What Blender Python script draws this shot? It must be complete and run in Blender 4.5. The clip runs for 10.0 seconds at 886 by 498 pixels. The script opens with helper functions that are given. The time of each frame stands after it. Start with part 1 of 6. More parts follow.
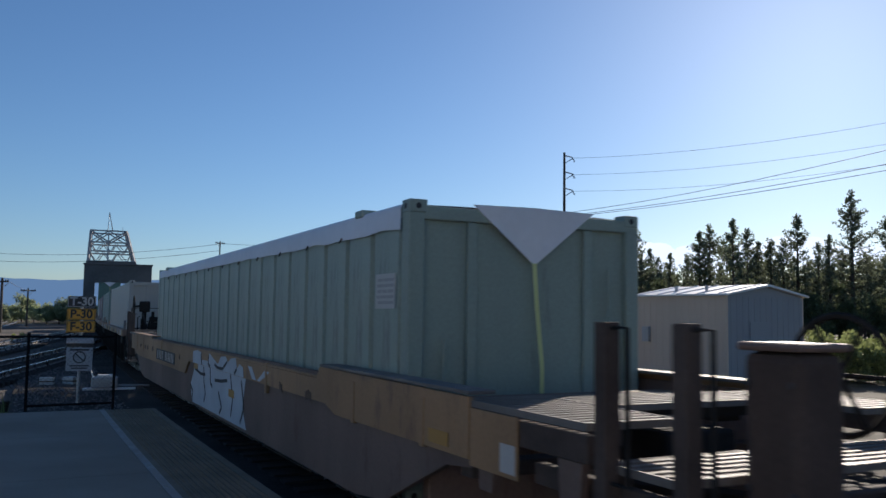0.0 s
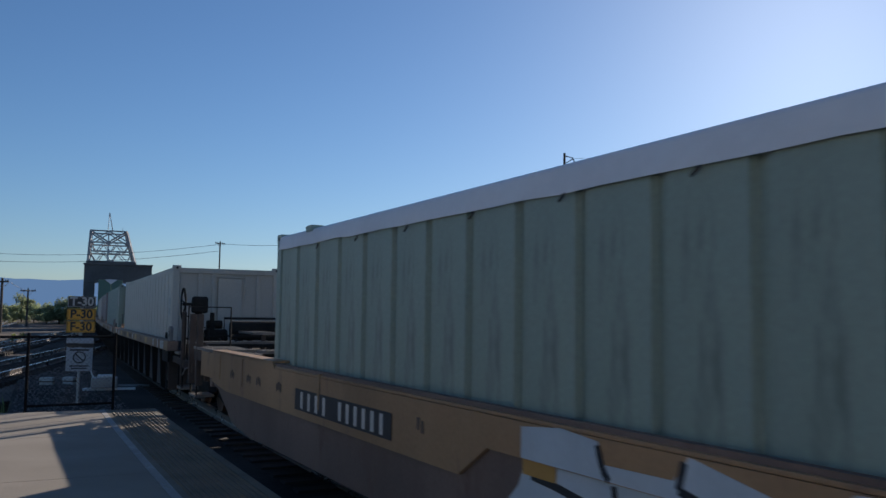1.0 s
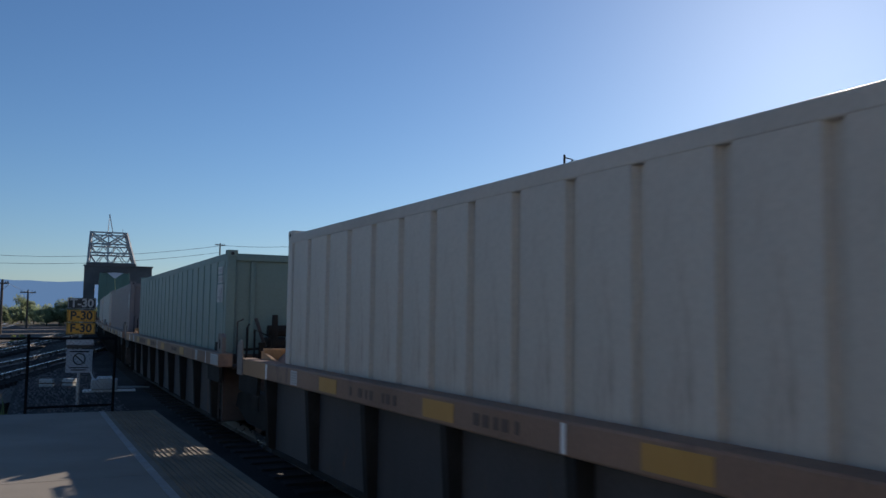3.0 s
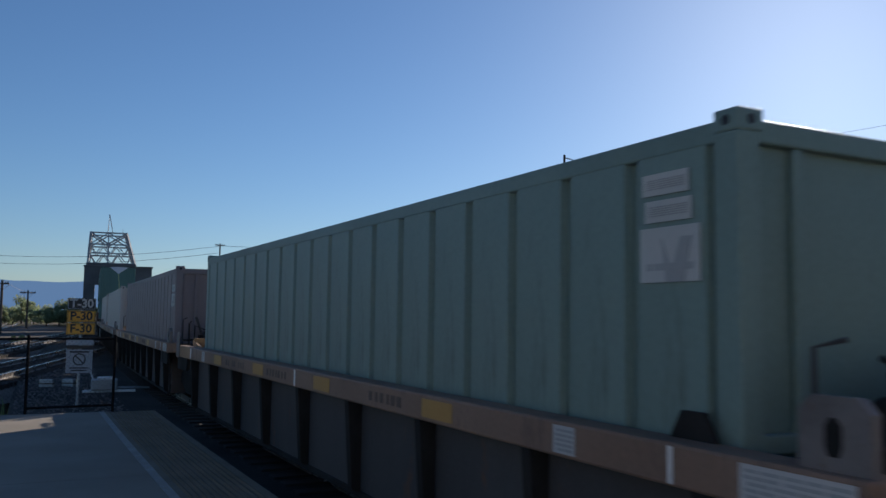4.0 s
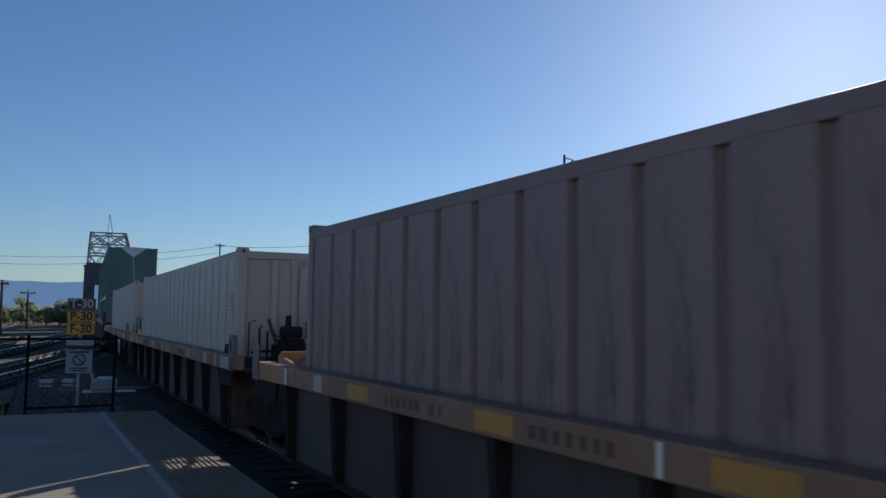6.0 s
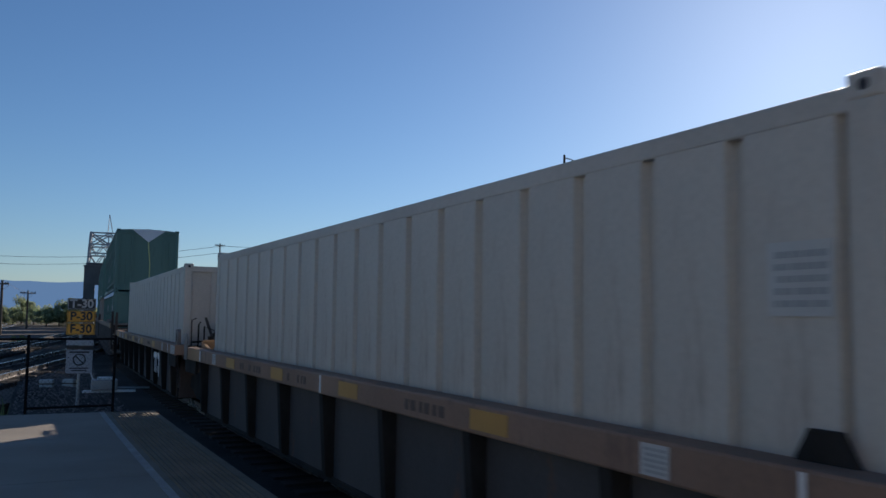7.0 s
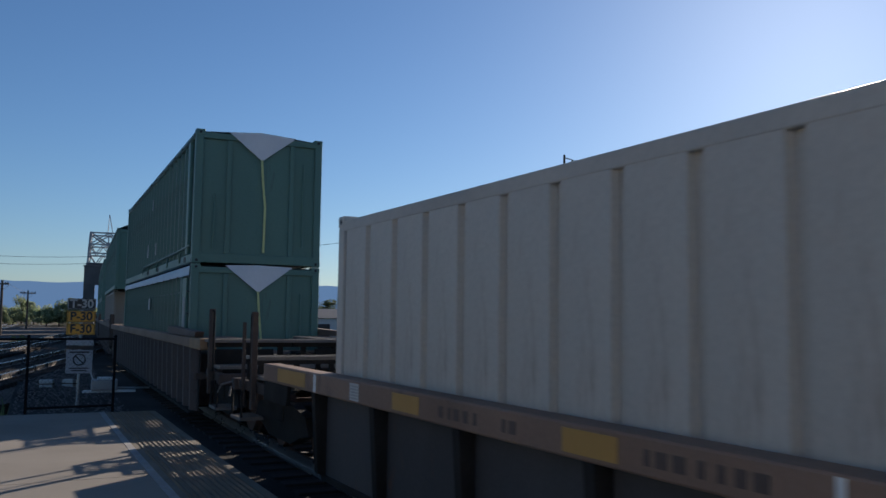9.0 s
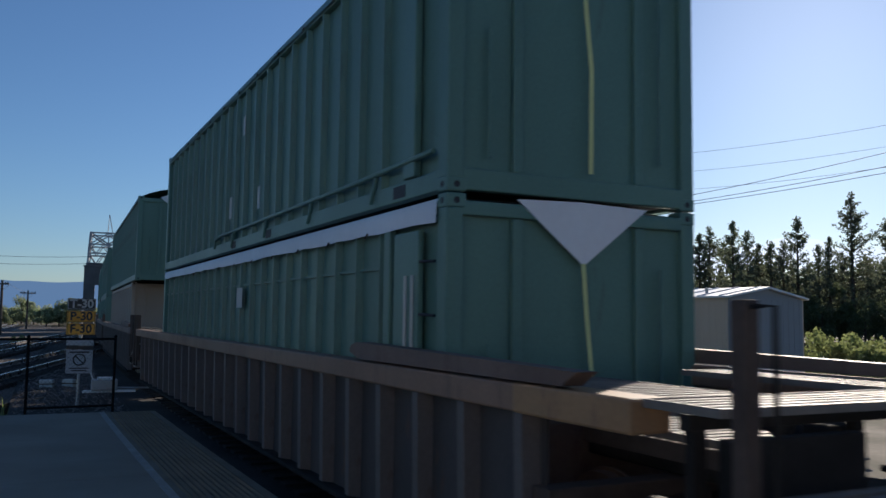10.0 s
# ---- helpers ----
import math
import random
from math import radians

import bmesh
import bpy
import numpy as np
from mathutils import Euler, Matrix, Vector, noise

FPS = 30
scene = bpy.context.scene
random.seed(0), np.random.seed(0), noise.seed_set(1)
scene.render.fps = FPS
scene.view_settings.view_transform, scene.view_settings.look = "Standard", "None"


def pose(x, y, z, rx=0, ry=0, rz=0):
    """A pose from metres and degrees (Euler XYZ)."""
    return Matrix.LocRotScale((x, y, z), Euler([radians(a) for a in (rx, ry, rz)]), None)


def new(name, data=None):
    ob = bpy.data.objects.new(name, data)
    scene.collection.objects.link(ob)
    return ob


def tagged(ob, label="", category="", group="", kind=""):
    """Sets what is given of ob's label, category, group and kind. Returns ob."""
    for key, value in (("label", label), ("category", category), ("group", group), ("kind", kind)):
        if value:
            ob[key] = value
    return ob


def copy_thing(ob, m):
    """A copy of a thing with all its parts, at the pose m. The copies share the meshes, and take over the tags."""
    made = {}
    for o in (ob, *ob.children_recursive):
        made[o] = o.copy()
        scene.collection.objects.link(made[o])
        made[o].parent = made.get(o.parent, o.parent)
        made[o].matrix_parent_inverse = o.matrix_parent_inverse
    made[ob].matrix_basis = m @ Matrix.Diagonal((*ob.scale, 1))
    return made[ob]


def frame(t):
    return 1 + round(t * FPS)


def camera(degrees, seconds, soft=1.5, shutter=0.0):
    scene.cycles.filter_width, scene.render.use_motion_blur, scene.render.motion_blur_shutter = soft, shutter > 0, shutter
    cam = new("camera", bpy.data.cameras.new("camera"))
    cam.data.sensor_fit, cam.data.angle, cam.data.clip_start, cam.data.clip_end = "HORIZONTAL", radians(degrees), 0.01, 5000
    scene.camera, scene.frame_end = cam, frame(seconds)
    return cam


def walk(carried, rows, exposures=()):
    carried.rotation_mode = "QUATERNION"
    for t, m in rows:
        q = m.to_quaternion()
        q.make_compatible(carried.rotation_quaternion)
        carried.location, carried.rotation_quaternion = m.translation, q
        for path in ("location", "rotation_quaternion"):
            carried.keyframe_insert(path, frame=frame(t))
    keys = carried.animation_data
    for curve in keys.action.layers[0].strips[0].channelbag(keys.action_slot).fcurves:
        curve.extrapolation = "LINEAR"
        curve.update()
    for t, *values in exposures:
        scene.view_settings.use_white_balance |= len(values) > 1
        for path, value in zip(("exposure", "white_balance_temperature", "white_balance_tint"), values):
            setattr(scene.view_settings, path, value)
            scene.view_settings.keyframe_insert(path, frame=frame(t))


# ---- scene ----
cam = camera(55.6, 10.0, soft=1.5, shutter=0.12)
EYE = 1.65
walk(cam, [(0.0, pose(0, 0, EYE, 94.55, -0.77, 0)), (2.0, pose(0, 0, EYE, 94.62, -0.82, 0)),
           (3.5, pose(0, 0, EYE, 94.70, -0.80, 0)), (10.0, pose(0, 0, EYE, 94.71, -0.77, 0))], exposures=[(0.0, 0.42, 5500, 10), (0.6, 0.32, 5500, 10), (10.0, 0.32, 5500, 10)])

# ---- light ----
SUN_AZ, SUN_EL = 25.0, 20.4
world = bpy.data.worlds.new("world")
scene.world = world
world.use_nodes = True
wn = world.node_tree
sky = wn.nodes.new("ShaderNodeTexSky")
sky.sky_type, sky.sun_disc = "NISHITA", False
sky.sun_elevation, sky.sun_rotation = radians(SUN_EL), radians(SUN_AZ)
sky.air_density, sky.dust_density, sky.ozone_density, sky.altitude = 1.0, 0.3, 4.0, 50
wn.nodes["Background"].inputs["Strength"].default_value = 0.06
wn.links.new(sky.outputs["Color"], wn.nodes["Background"].inputs["Color"])
sun_data = bpy.data.lights.new("sun", "SUN")
sun_data.energy, sun_data.angle, sun_data.color = 5.0, radians(0.53), (1.0, 0.80, 0.58)
sun = new("sun", sun_data)
_a, _e = radians(SUN_AZ), radians(SUN_EL)
_to = Vector((math.sin(_a) * math.cos(_e), math.cos(_a) * math.cos(_e), math.sin(_e)))
sun.matrix_world = Matrix.Translation(_to * 80) @ _to.to_track_quat("Z", "Y").to_matrix().to_4x4()

# ---- materials ----
def mat(name, rgb, rough=0.7, metal=0.0, var=0.25, big=1.5, fine=30.0, bump=0.15, rgb2=None, spec=0.5,
        streak=0.0, stain=None, stain_at=0.62, coords="Object", island=0.0):
    """A weathered surface: colour varied at two scales, stains, and fine relief."""
    m = bpy.data.materials.new(name)
    m.use_nodes = True
    n, l = m.node_tree.nodes, m.node_tree.links
    b = n["Principled BSDF"]
    tc = n.new("ShaderNodeTexCoord")
    mp = n.new("ShaderNodeMapping")
    l.new(tc.outputs[coords], mp.inputs["Vector"])
    mp.inputs["Scale"].default_value = (1, 1, 1 - streak)
    n1, n2 = n.new("ShaderNodeTexNoise"), n.new("ShaderNodeTexNoise")
    n1.inputs["Scale"].default_value, n1.inputs["Detail"].default_value = big, 6
    n2.inputs["Scale"].default_value, n2.inputs["Detail"].default_value = fine, 4
    l.new(mp.outputs[0], n1.inputs["Vector"])
    l.new(tc.outputs[coords], n2.inputs["Vector"])
    mix = n.new("ShaderNodeMix")
    mix.data_type = "RGBA"
    c2 = rgb2 or tuple(c * (1 - var) for c in rgb)
    mix.inputs["A"].default_value, mix.inputs["B"].default_value = (*rgb, 1), (*c2, 1)
    ramp = n.new("ShaderNodeValToRGB")
    ramp.color_ramp.elements[0].position, ramp.color_ramp.elements[1].position = 0.35, 0.68
    l.new(n1.outputs["Fac"], ramp.inputs["Fac"])
    l.new(ramp.outputs["Color"], mix.inputs["Factor"])
    hsv = n.new("ShaderNodeHueSaturation")
    l.new(mix.outputs["Result"], hsv.inputs["Color"])
    mr = n.new("ShaderNodeMapRange")
    mr.inputs["To Min"].default_value, mr.inputs["To Max"].default_value = 1 - var * 0.7, 1 + var * 0.7
    l.new(n2.outputs["Fac"], mr.inputs["Value"])
    val = mr.outputs["Result"]
    if island:
        oi = n.new("ShaderNodeObjectInfo")
        ge = n.new("ShaderNodeNewGeometry")
        ad = n.new("ShaderNodeMath")
        ad.operation = "ADD"
        l.new(oi.outputs["Random"], ad.inputs[0])
        l.new(ge.outputs["Random Per Island"], ad.inputs[1])
        mi = n.new("ShaderNodeMapRange")
        mi.inputs["From Max"].default_value = 2
        mi.inputs["To Min"].default_value, mi.inputs["To Max"].default_value = 1 - island, 1 + island
        l.new(ad.outputs[0], mi.inputs["Value"])
        mu = n.new("ShaderNodeMath")
        mu.operation = "MULTIPLY"
        l.new(val, mu.inputs[0])
        l.new(mi.outputs["Result"], mu.inputs[1])
        val = mu.outputs[0]
    l.new(val, hsv.inputs["Value"])
    out = hsv.outputs["Color"]
    if stain:
        n3 = n.new("ShaderNodeTexNoise")
        n3.inputs["Scale"].default_value, n3.inputs["Detail"].default_value = big * 3.1, 8
        n3.inputs["Roughness"].default_value = 0.7
        l.new(mp.outputs[0], n3.inputs["Vector"])
        r3 = n.new("ShaderNodeValToRGB")
        r3.color_ramp.elements[0].position, r3.color_ramp.elements[1].position = stain_at, stain_at + 0.1
        l.new(n3.outputs["Fac"], r3.inputs["Fac"])
        m3 = n.new("ShaderNodeMix")
        m3.data_type = "RGBA"
        l.new(r3.outputs["Color"], m3.inputs["Factor"])
        l.new(out, m3.inputs["A"])
        m3.inputs["B"].default_value = (*stain, 1)
        out = m3.outputs["Result"]
    l.new(out, b.inputs["Base Color"])
    b.inputs["Metallic"].default_value = metal
    b.inputs["Specular IOR Level"].default_value = spec
    rr = n.new("ShaderNodeMapRange")
    rr.inputs["To Min"].default_value, rr.inputs["To Max"].default_value = max(0.05, rough - 0.12), min(1, rough + 0.12)
    l.new(n1.outputs["Fac"], rr.inputs["Value"])
    l.new(rr.outputs["Result"], b.inputs["Roughness"])
    if bump:
        bp = n.new("ShaderNodeBump")
        bp.inputs["Strength"].default_value, bp.inputs["Distance"].default_value = bump, 0.02
        l.new(n2.outputs["Fac"], bp.inputs["Height"])
        l.new(bp.outputs["Normal"], b.inputs["Normal"])
        if streak:
            b2 = n.new("ShaderNodeBump")
            b2.inputs["Strength"].default_value, b2.inputs["Distance"].default_value = 0.35, 0.03
            l.new(n1.outputs["Fac"], b2.inputs["Height"])
            l.new(b2.outputs["Normal"], bp.inputs["Normal"])
    return m


RUST = (0.13, 0.065, 0.035)
M_GREYGREEN = mat("faded_green_paint", (0.28, 0.345, 0.298), 0.5, var=0.22, big=0.7, streak=0.8, stain=(0.17, 0.205, 0.18), stain_at=0.60, bump=0.05)
M_CREAM = mat("cream_paint", (0.51, 0.48, 0.425), 0.5, var=0.2, big=0.7, streak=0.8, stain=(0.36, 0.31, 0.26), stain_at=0.62, bump=0.05)
M_TEAL = mat("teal_green_paint", (0.185, 0.262, 0.238), 0.5, var=0.2, big=0.7, streak=0.8, stain=(0.115, 0.155, 0.14), stain_at=0.62, bump=0.05)
M_MAROON = mat("faded_maroon_paint", (0.24, 0.195, 0.197), 0.55, var=0.2, big=0.7, streak=0.8, stain=(0.12, 0.09, 0.08), stain_at=0.60, bump=0.05)
M_GREEN = mat("deep_green_paint", (0.115, 0.215, 0.18), 0.45, var=0.2, big=0.7, streak=0.8, stain=(0.085, 0.13, 0.11), stain_at=0.62, bump=0.05)
M_TAN = mat("tan_paint", (0.36, 0.30, 0.25), 0.55, var=0.15, big=0.5, streak=0.8, stain=RUST, stain_at=0.68, bump=0.05)
M_TARP = mat("white_tarpaulin", (0.74, 0.76, 0.80), 0.55, var=0.08, big=1.2, fine=12, bump=0.25)
M_STRAP = mat("yellow_webbing", (0.62, 0.66, 0.30), 0.7, var=0.1)
M_YELLOWCAR = mat("weathered_yellow_paint", (0.36, 0.22, 0.11), 0.6, var=0.3, big=0.8, streak=0.6, stain=(0.20, 0.12, 0.075), stain_at=0.56, bump=0.12)
M_BROWNCAR = mat("rusty_brown_paint", (0.185, 0.13, 0.105), 0.7, var=0.3, big=0.9, streak=0.6, stain=(0.13, 0.08, 0.06), stain_at=0.55, bump=0.15)
M_GREYSTEEL = mat("grimy_grey_steel", (0.066, 0.062, 0.063), 0.75, var=0.3, big=0.9, streak=0.6, stain=RUST, stain_at=0.6, bump=0.12)
M_BLACK = mat("grimy_black_steel", (0.032, 0.03, 0.028), 0.85, spec=0.15, var=0.35, big=2, bump=0.15)
M_SILL = mat("faded_orange_brown_paint", (0.27, 0.175, 0.12), 0.65, var=0.28, big=0.9, streak=0.6, stain=(0.17, 0.11, 0.08), stain_at=0.56, bump=0.12)
M_LUG = mat("scuffed_grey_lug", (0.19, 0.17, 0.16), 0.6, var=0.3, big=3, stain=(0.14, 0.10, 0.08), stain_at=0.56, bump=0.12)
M_RIB = mat("grimy_rib_steel", (0.15, 0.135, 0.13), 0.7, var=0.3, big=0.9, streak=0.6, stain=(0.10, 0.075, 0.06), stain_at=0.58, bump=0.12)
M_DARKBROWN = mat("dark_brown_steel", (0.10, 0.08, 0.07), 0.85, spec=0.15, var=0.3, big=2, bump=0.15)
# Tower steel is lightened so that distance haze sits in its colour.
M_TOWER = mat("haze_pale_tower_steel", (0.42, 0.42, 0.43), 0.7, var=0.25, big=0.5, fine=6, stain=(0.18, 0.14, 0.12), stain_at=0.64, bump=0.05)
M_PALEINK = mat("dull_white_lettering", (0.55, 0.52, 0.48), 0.6, var=0.1, bump=0.0)
# For the unseen wall that is added as a light reflector.
M_BOUNCE = mat("pale_bounce_wall", (0.66, 0.64, 0.60), 0.8, var=0.15, big=0.6)
M_GALV = mat("galvanised_grating", (0.215, 0.195, 0.175), 0.65, metal=0.2, var=0.3, big=2, bump=0.1)
M_DECAL = mat("white_decal", (0.78, 0.78, 0.76), 0.5, var=0.08, bump=0.0)
M_PLACARD = mat("faded_placard", (0.50, 0.51, 0.49), 0.5, var=0.1, bump=0.0)
M_PRINT = mat("faded_print", (0.36, 0.37, 0.37), 0.6, var=0.1, bump=0.0)
M_STENCIL = mat("worn_stencil_paint", (0.13, 0.095, 0.075), 0.7, var=0.3, big=4, bump=0.0)
M_NOTICE = mat("grey_white_notice", (0.52, 0.52, 0.51), 0.5, var=0.12, bump=0.0)
M_AMBER = mat("amber_reflector", (0.46, 0.265, 0.065), 0.5, var=0.1, bump=0.0)
M_INK = mat("dark_lettering", (0.02, 0.02, 0.025), 0.6, var=0.1, bump=0.0)
M_CONCRETE = mat("platform_concrete", (0.27, 0.235, 0.19), 0.85, var=0.22, big=0.7, fine=45, stain=(0.20, 0.175, 0.145), stain_at=0.62, bump=0.2, coords="Object")
M_TACTILE = mat("tactile_paving", (0.185, 0.155, 0.108), 0.8, var=0.2, big=2, fine=50, stain=(0.15, 0.125, 0.09), bump=0.2)
M_LINE = mat("worn_white_line", (0.36, 0.345, 0.32), 0.8, var=0.25, big=3, fine=40, stain=(0.29, 0.265, 0.225), stain_at=0.52)
M_BALLAST = mat("crushed_stone", (0.07, 0.065, 0.06), 0.95, spec=0.1, var=0.45, big=0.4, fine=16, bump=0.9, coords="Object")
M_YARD = mat("dusty_yard_gravel", (0.17, 0.145, 0.12), 0.95, spec=0.1, var=0.4, big=0.25, fine=14, rgb2=(0.08, 0.075, 0.07), bump=0.8)
M_STONE = mat("ballast_stone", (0.22, 0.20, 0.19), 0.9, var=0.3, big=3, fine=30, island=0.5)
M_RAIL = mat("polished_rail", (0.45, 0.42, 0.40), 0.28, metal=0.9, var=0.2, bump=0.02)
M_RAILRUST = mat("rusty_rail_web", (0.12, 0.07, 0.045), 0.8, var=0.3, bump=0.2)
M_TIE = mat("creosoted_timber", (0.04, 0.033, 0.028), 0.9, var=0.3, fine=22, bump=0.3, island=0.4)
M_FENCE = mat("black_fence_coating", (0.012, 0.012, 0.014), 0.9, spec=0.1, var=0.2, bump=0.03)
M_BRIDGE = mat("dull_bridge_steel", (0.15, 0.145, 0.145), 0.75, var=0.3, big=0.3, fine=4, stain=RUST, stain_at=0.62, bump=0.05)
M_WOODPOLE = mat("weathered_pole_timber", (0.10, 0.08, 0.065), 0.9, var=0.3, big=2, fine=20, streak=0.8, bump=0.3)
M_WIRE = mat("dark_wire", (0.05, 0.05, 0.055), 0.6, var=0.1, bump=0.0)
# Long wall warm as if lit, end cool as if shaded: painted difference.
M_SHEDWALL = mat("lit_cream_steel_siding", (0.66, 0.53, 0.40), 0.6, var=0.1, big=0.8, streak=0.8, stain=(0.45, 0.40, 0.33), stain_at=0.68, bump=0.05)
M_SHEDEND = mat("shaded_grey_shed_end", (0.30, 0.315, 0.33), 0.6, var=0.1, big=0.8, streak=0.8, bump=0.05)
M_SHEDROOF = mat("white_metal_roof", (0.78, 0.78, 0.78), 0.45, var=0.1, big=0.8, bump=0.05)
M_GRASS = mat("dry_grass", (0.12, 0.105, 0.05), 0.95, var=0.4, big=0.3, fine=8, spec=0.1, rgb2=(0.06, 0.07, 0.025), bump=0.6)
M_DIRT = mat("gravel_ground", (0.16, 0.135, 0.105), 0.95, var=0.45, big=0.35, fine=6, spec=0.1, rgb2=(0.05, 0.052, 0.03), bump=0.5)
M_ROAD = mat("pale_asphalt", (0.20, 0.20, 0.20), 0.85, var=0.2, big=0.2, fine=12, bump=0.2)
M_SIGNYEL = mat("yellow_sign_face", (0.80, 0.38, 0.03), 0.45, var=0.08, bump=0.0)
M_SIGNBLK = mat("black_sign_face", (0.02, 0.02, 0.022), 0.45, var=0.1, bump=0.0)
M_SIGNWHT = mat("white_sign_face", (0.42, 0.44, 0.47), 0.5, var=0.1, bump=0.0)
M_GALVPOST = mat("galvanised_post", (0.45, 0.46, 0.47), 0.5, metal=0.6, var=0.15, bump=0.05)
M_BARK = mat("tree_bark", (0.09, 0.07, 0.055), 0.95, var=0.35, big=3, fine=20, bump=0.5)
M_GLASS = mat("dark_window_glass", (0.02, 0.025, 0.03), 0.1, var=0.1, bump=0.0)


def leaf_mat(name, rgb, rgb2):
    m = mat(name, rgb, 0.7, var=0.25, big=0.5, fine=6, rgb2=rgb2, bump=0.0, island=0.45)
    n, l = m.node_tree.nodes, m.node_tree.links
    b = n["Principled BSDF"]
    tr = n.new("ShaderNodeBsdfTranslucent")
    mx = n.new("ShaderNodeMixShader")
    mx.inputs["Fac"].default_value = 0.5
    src = b.inputs["Base Color"].links[0].from_socket
    l.new(src, tr.inputs["Color"])
    l.new(b.outputs[0], mx.inputs[1])
    l.new(tr.outputs[0], mx.inputs[2])
    l.new(mx.outputs[0], n["Material Output"].inputs["Surface"])
    return m


M_LEAF = leaf_mat("broadleaf_foliage", (0.13, 0.15, 0.075), (0.085, 0.11, 0.05))
M_LEAFPALE = leaf_mat("pale_shrub_foliage", (0.29, 0.32, 0.12), (0.19, 0.23, 0.08))
# Lighter leaf colour for far trees, with distance haze put into it.
M_LEAFFAR = leaf_mat("hazy_far_foliage", (0.36, 0.40, 0.23), (0.24, 0.29, 0.16))
M_CONIFER = leaf_mat("conifer_foliage", (0.19, 0.21, 0.135), (0.13, 0.155, 0.095))


# An even glow for far backdrops; it takes no light from the scene.
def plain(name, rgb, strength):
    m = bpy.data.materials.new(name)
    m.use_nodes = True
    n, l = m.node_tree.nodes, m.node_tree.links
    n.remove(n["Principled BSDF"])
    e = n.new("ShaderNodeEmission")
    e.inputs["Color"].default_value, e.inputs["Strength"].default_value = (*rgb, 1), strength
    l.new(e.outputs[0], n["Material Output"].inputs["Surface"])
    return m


# ---- mesh helpers ----
def box(bm, x0, x1, y0, y1, z0, z1, bevel=0.0):
    v = [bm.verts.new((x, y, z)) for z in (z0, z1) for y in (y0, y1) for x in (x0, x1)]
    fs = [bm.faces.new([v[i] for i in q]) for q in
          ((0, 2, 3, 1), (4, 5, 7, 6), (0, 1, 5, 4), (2, 6, 7, 3), (0, 4, 6, 2), (1, 3, 7, 5))]
    if bevel:
        bmesh.ops.bevel(bm, geom=list({e for f in fs for e in f.edges}), offset=bevel, segments=2, affect="EDGES", profile=0.5)
    return bm


def bx(*args, bevel=0.0):
    return box(bmesh.new(), *args, bevel=bevel)


def rod(bm, a, b, r, r2=None, sides=8, cap=True):
    a, b = Vector(a), Vector(b)
    r2 = r if r2 is None else r2
    q = (b - a).to_track_quat("Z", "Y").to_matrix()
    rings = []
    for p, rad in ((a, r), (b, r2)):
        rings.append([bm.verts.new(p + q @ Vector((rad * math.cos(2 * math.pi * i / sides), rad * math.sin(2 * math.pi * i / sides), 0)))
                      for i in range(sides)])
    for i in range(sides):
        j = (i + 1) % sides
        bm.faces.new((rings[0][i], rings[0][j], rings[1][j], rings[1][i]))
    if cap:
        bm.faces.new(rings[0][::-1])
        bm.faces.new(rings[1])
    return bm


def path_rod(bm, pts, r, sides=6):
    """One bent round bar through the points."""
    pts = [Vector(p) for p in pts]
    rings = []
    for i, p in enumerate(pts):
        a, b = pts[max(i - 1, 0)], pts[min(i + 1, len(pts) - 1)]
        d = (b - a).normalized()
        u = d.cross(Vector((0.31, 0.17, 0.93))).normalized()
        w = d.cross(u)
        rings.append([bm.verts.new(p + u * r * math.cos(2 * math.pi * k / sides) + w * r * math.sin(2 * math.pi * k / sides)) for k in range(sides)])
    for ra, rb in zip(rings[:-1], rings[1:]):
        for k in range(sides):
            j = (k + 1) % sides
            bm.faces.new((ra[k], ra[j], rb[j], rb[k]))
    bm.faces.new(rings[0][::-1])
    bm.faces.new(rings[-1])
    return bm


def prism(bm, outline, axis, a, b):
    """A flat outline pushed from a to b along an axis (x, y or z)."""
    def at(p, w):
        return {"x": (w, p[0], p[1]), "y": (p[0], w, p[1]), "z": (p[0], p[1], w)}[axis]
    va, vb = [bm.verts.new(at(p, a)) for p in outline], [bm.verts.new(at(p, b)) for p in outline]
    n = len(outline)
    for i in range(n):
        j = (i + 1) % n
        bm.faces.new((va[i], va[j], vb[j], vb[i]))
    bm.faces.new(va[::-1])
    bm.faces.new(vb)
    return bm


def mesh_of(name, bm, material, smooth=False):
    bmesh.ops.recalc_face_normals(bm, faces=bm.faces)
    me = bpy.data.meshes.new(name)
    bm.to_mesh(me)
    bm.free()
    me.materials.append(material)
    if smooth:
        for f in me.polygons:
            f.use_smooth = True
    return me


def part(name, bm, material, parent, label="", smooth=False):
    ob = new(name, mesh_of(name, bm, material, smooth))
    ob.parent = parent
    if label:
        tagged(ob, label)
    return ob


def share(name, me, parent, m):
    ob = new(name, me)
    ob.parent = parent
    ob.matrix_basis = m
    return ob


def thing(name, label, category, group="", m=None):
    ob = tagged(new(name), label, category, group)
    if m is not None:
        ob.matrix_basis = m
    return ob


def setting(name, bm, material, label, smooth=False):
    return tagged(new(name, mesh_of(name, bm, material, smooth)), label, kind="structure")


def bars(bm, x, y0, z0, y1, z1, rows, face="x", seed=1):
    """Unreadable print: short plain bars filling a rectangle on a face of constant x."""
    rnd = random.Random(seed)
    h = (z1 - z0) / rows
    for r in range(rows):
        y = y0
        while y < y1 - 0.02:
            w = min(rnd.uniform(0.12, 0.4) * (y1 - y0), y1 - y)
            box(bm, x - 0.003, x, y, y + w * 0.85, z0 + h * (r + 0.2), z0 + h * (r + 0.75))
            y += w
    return bm


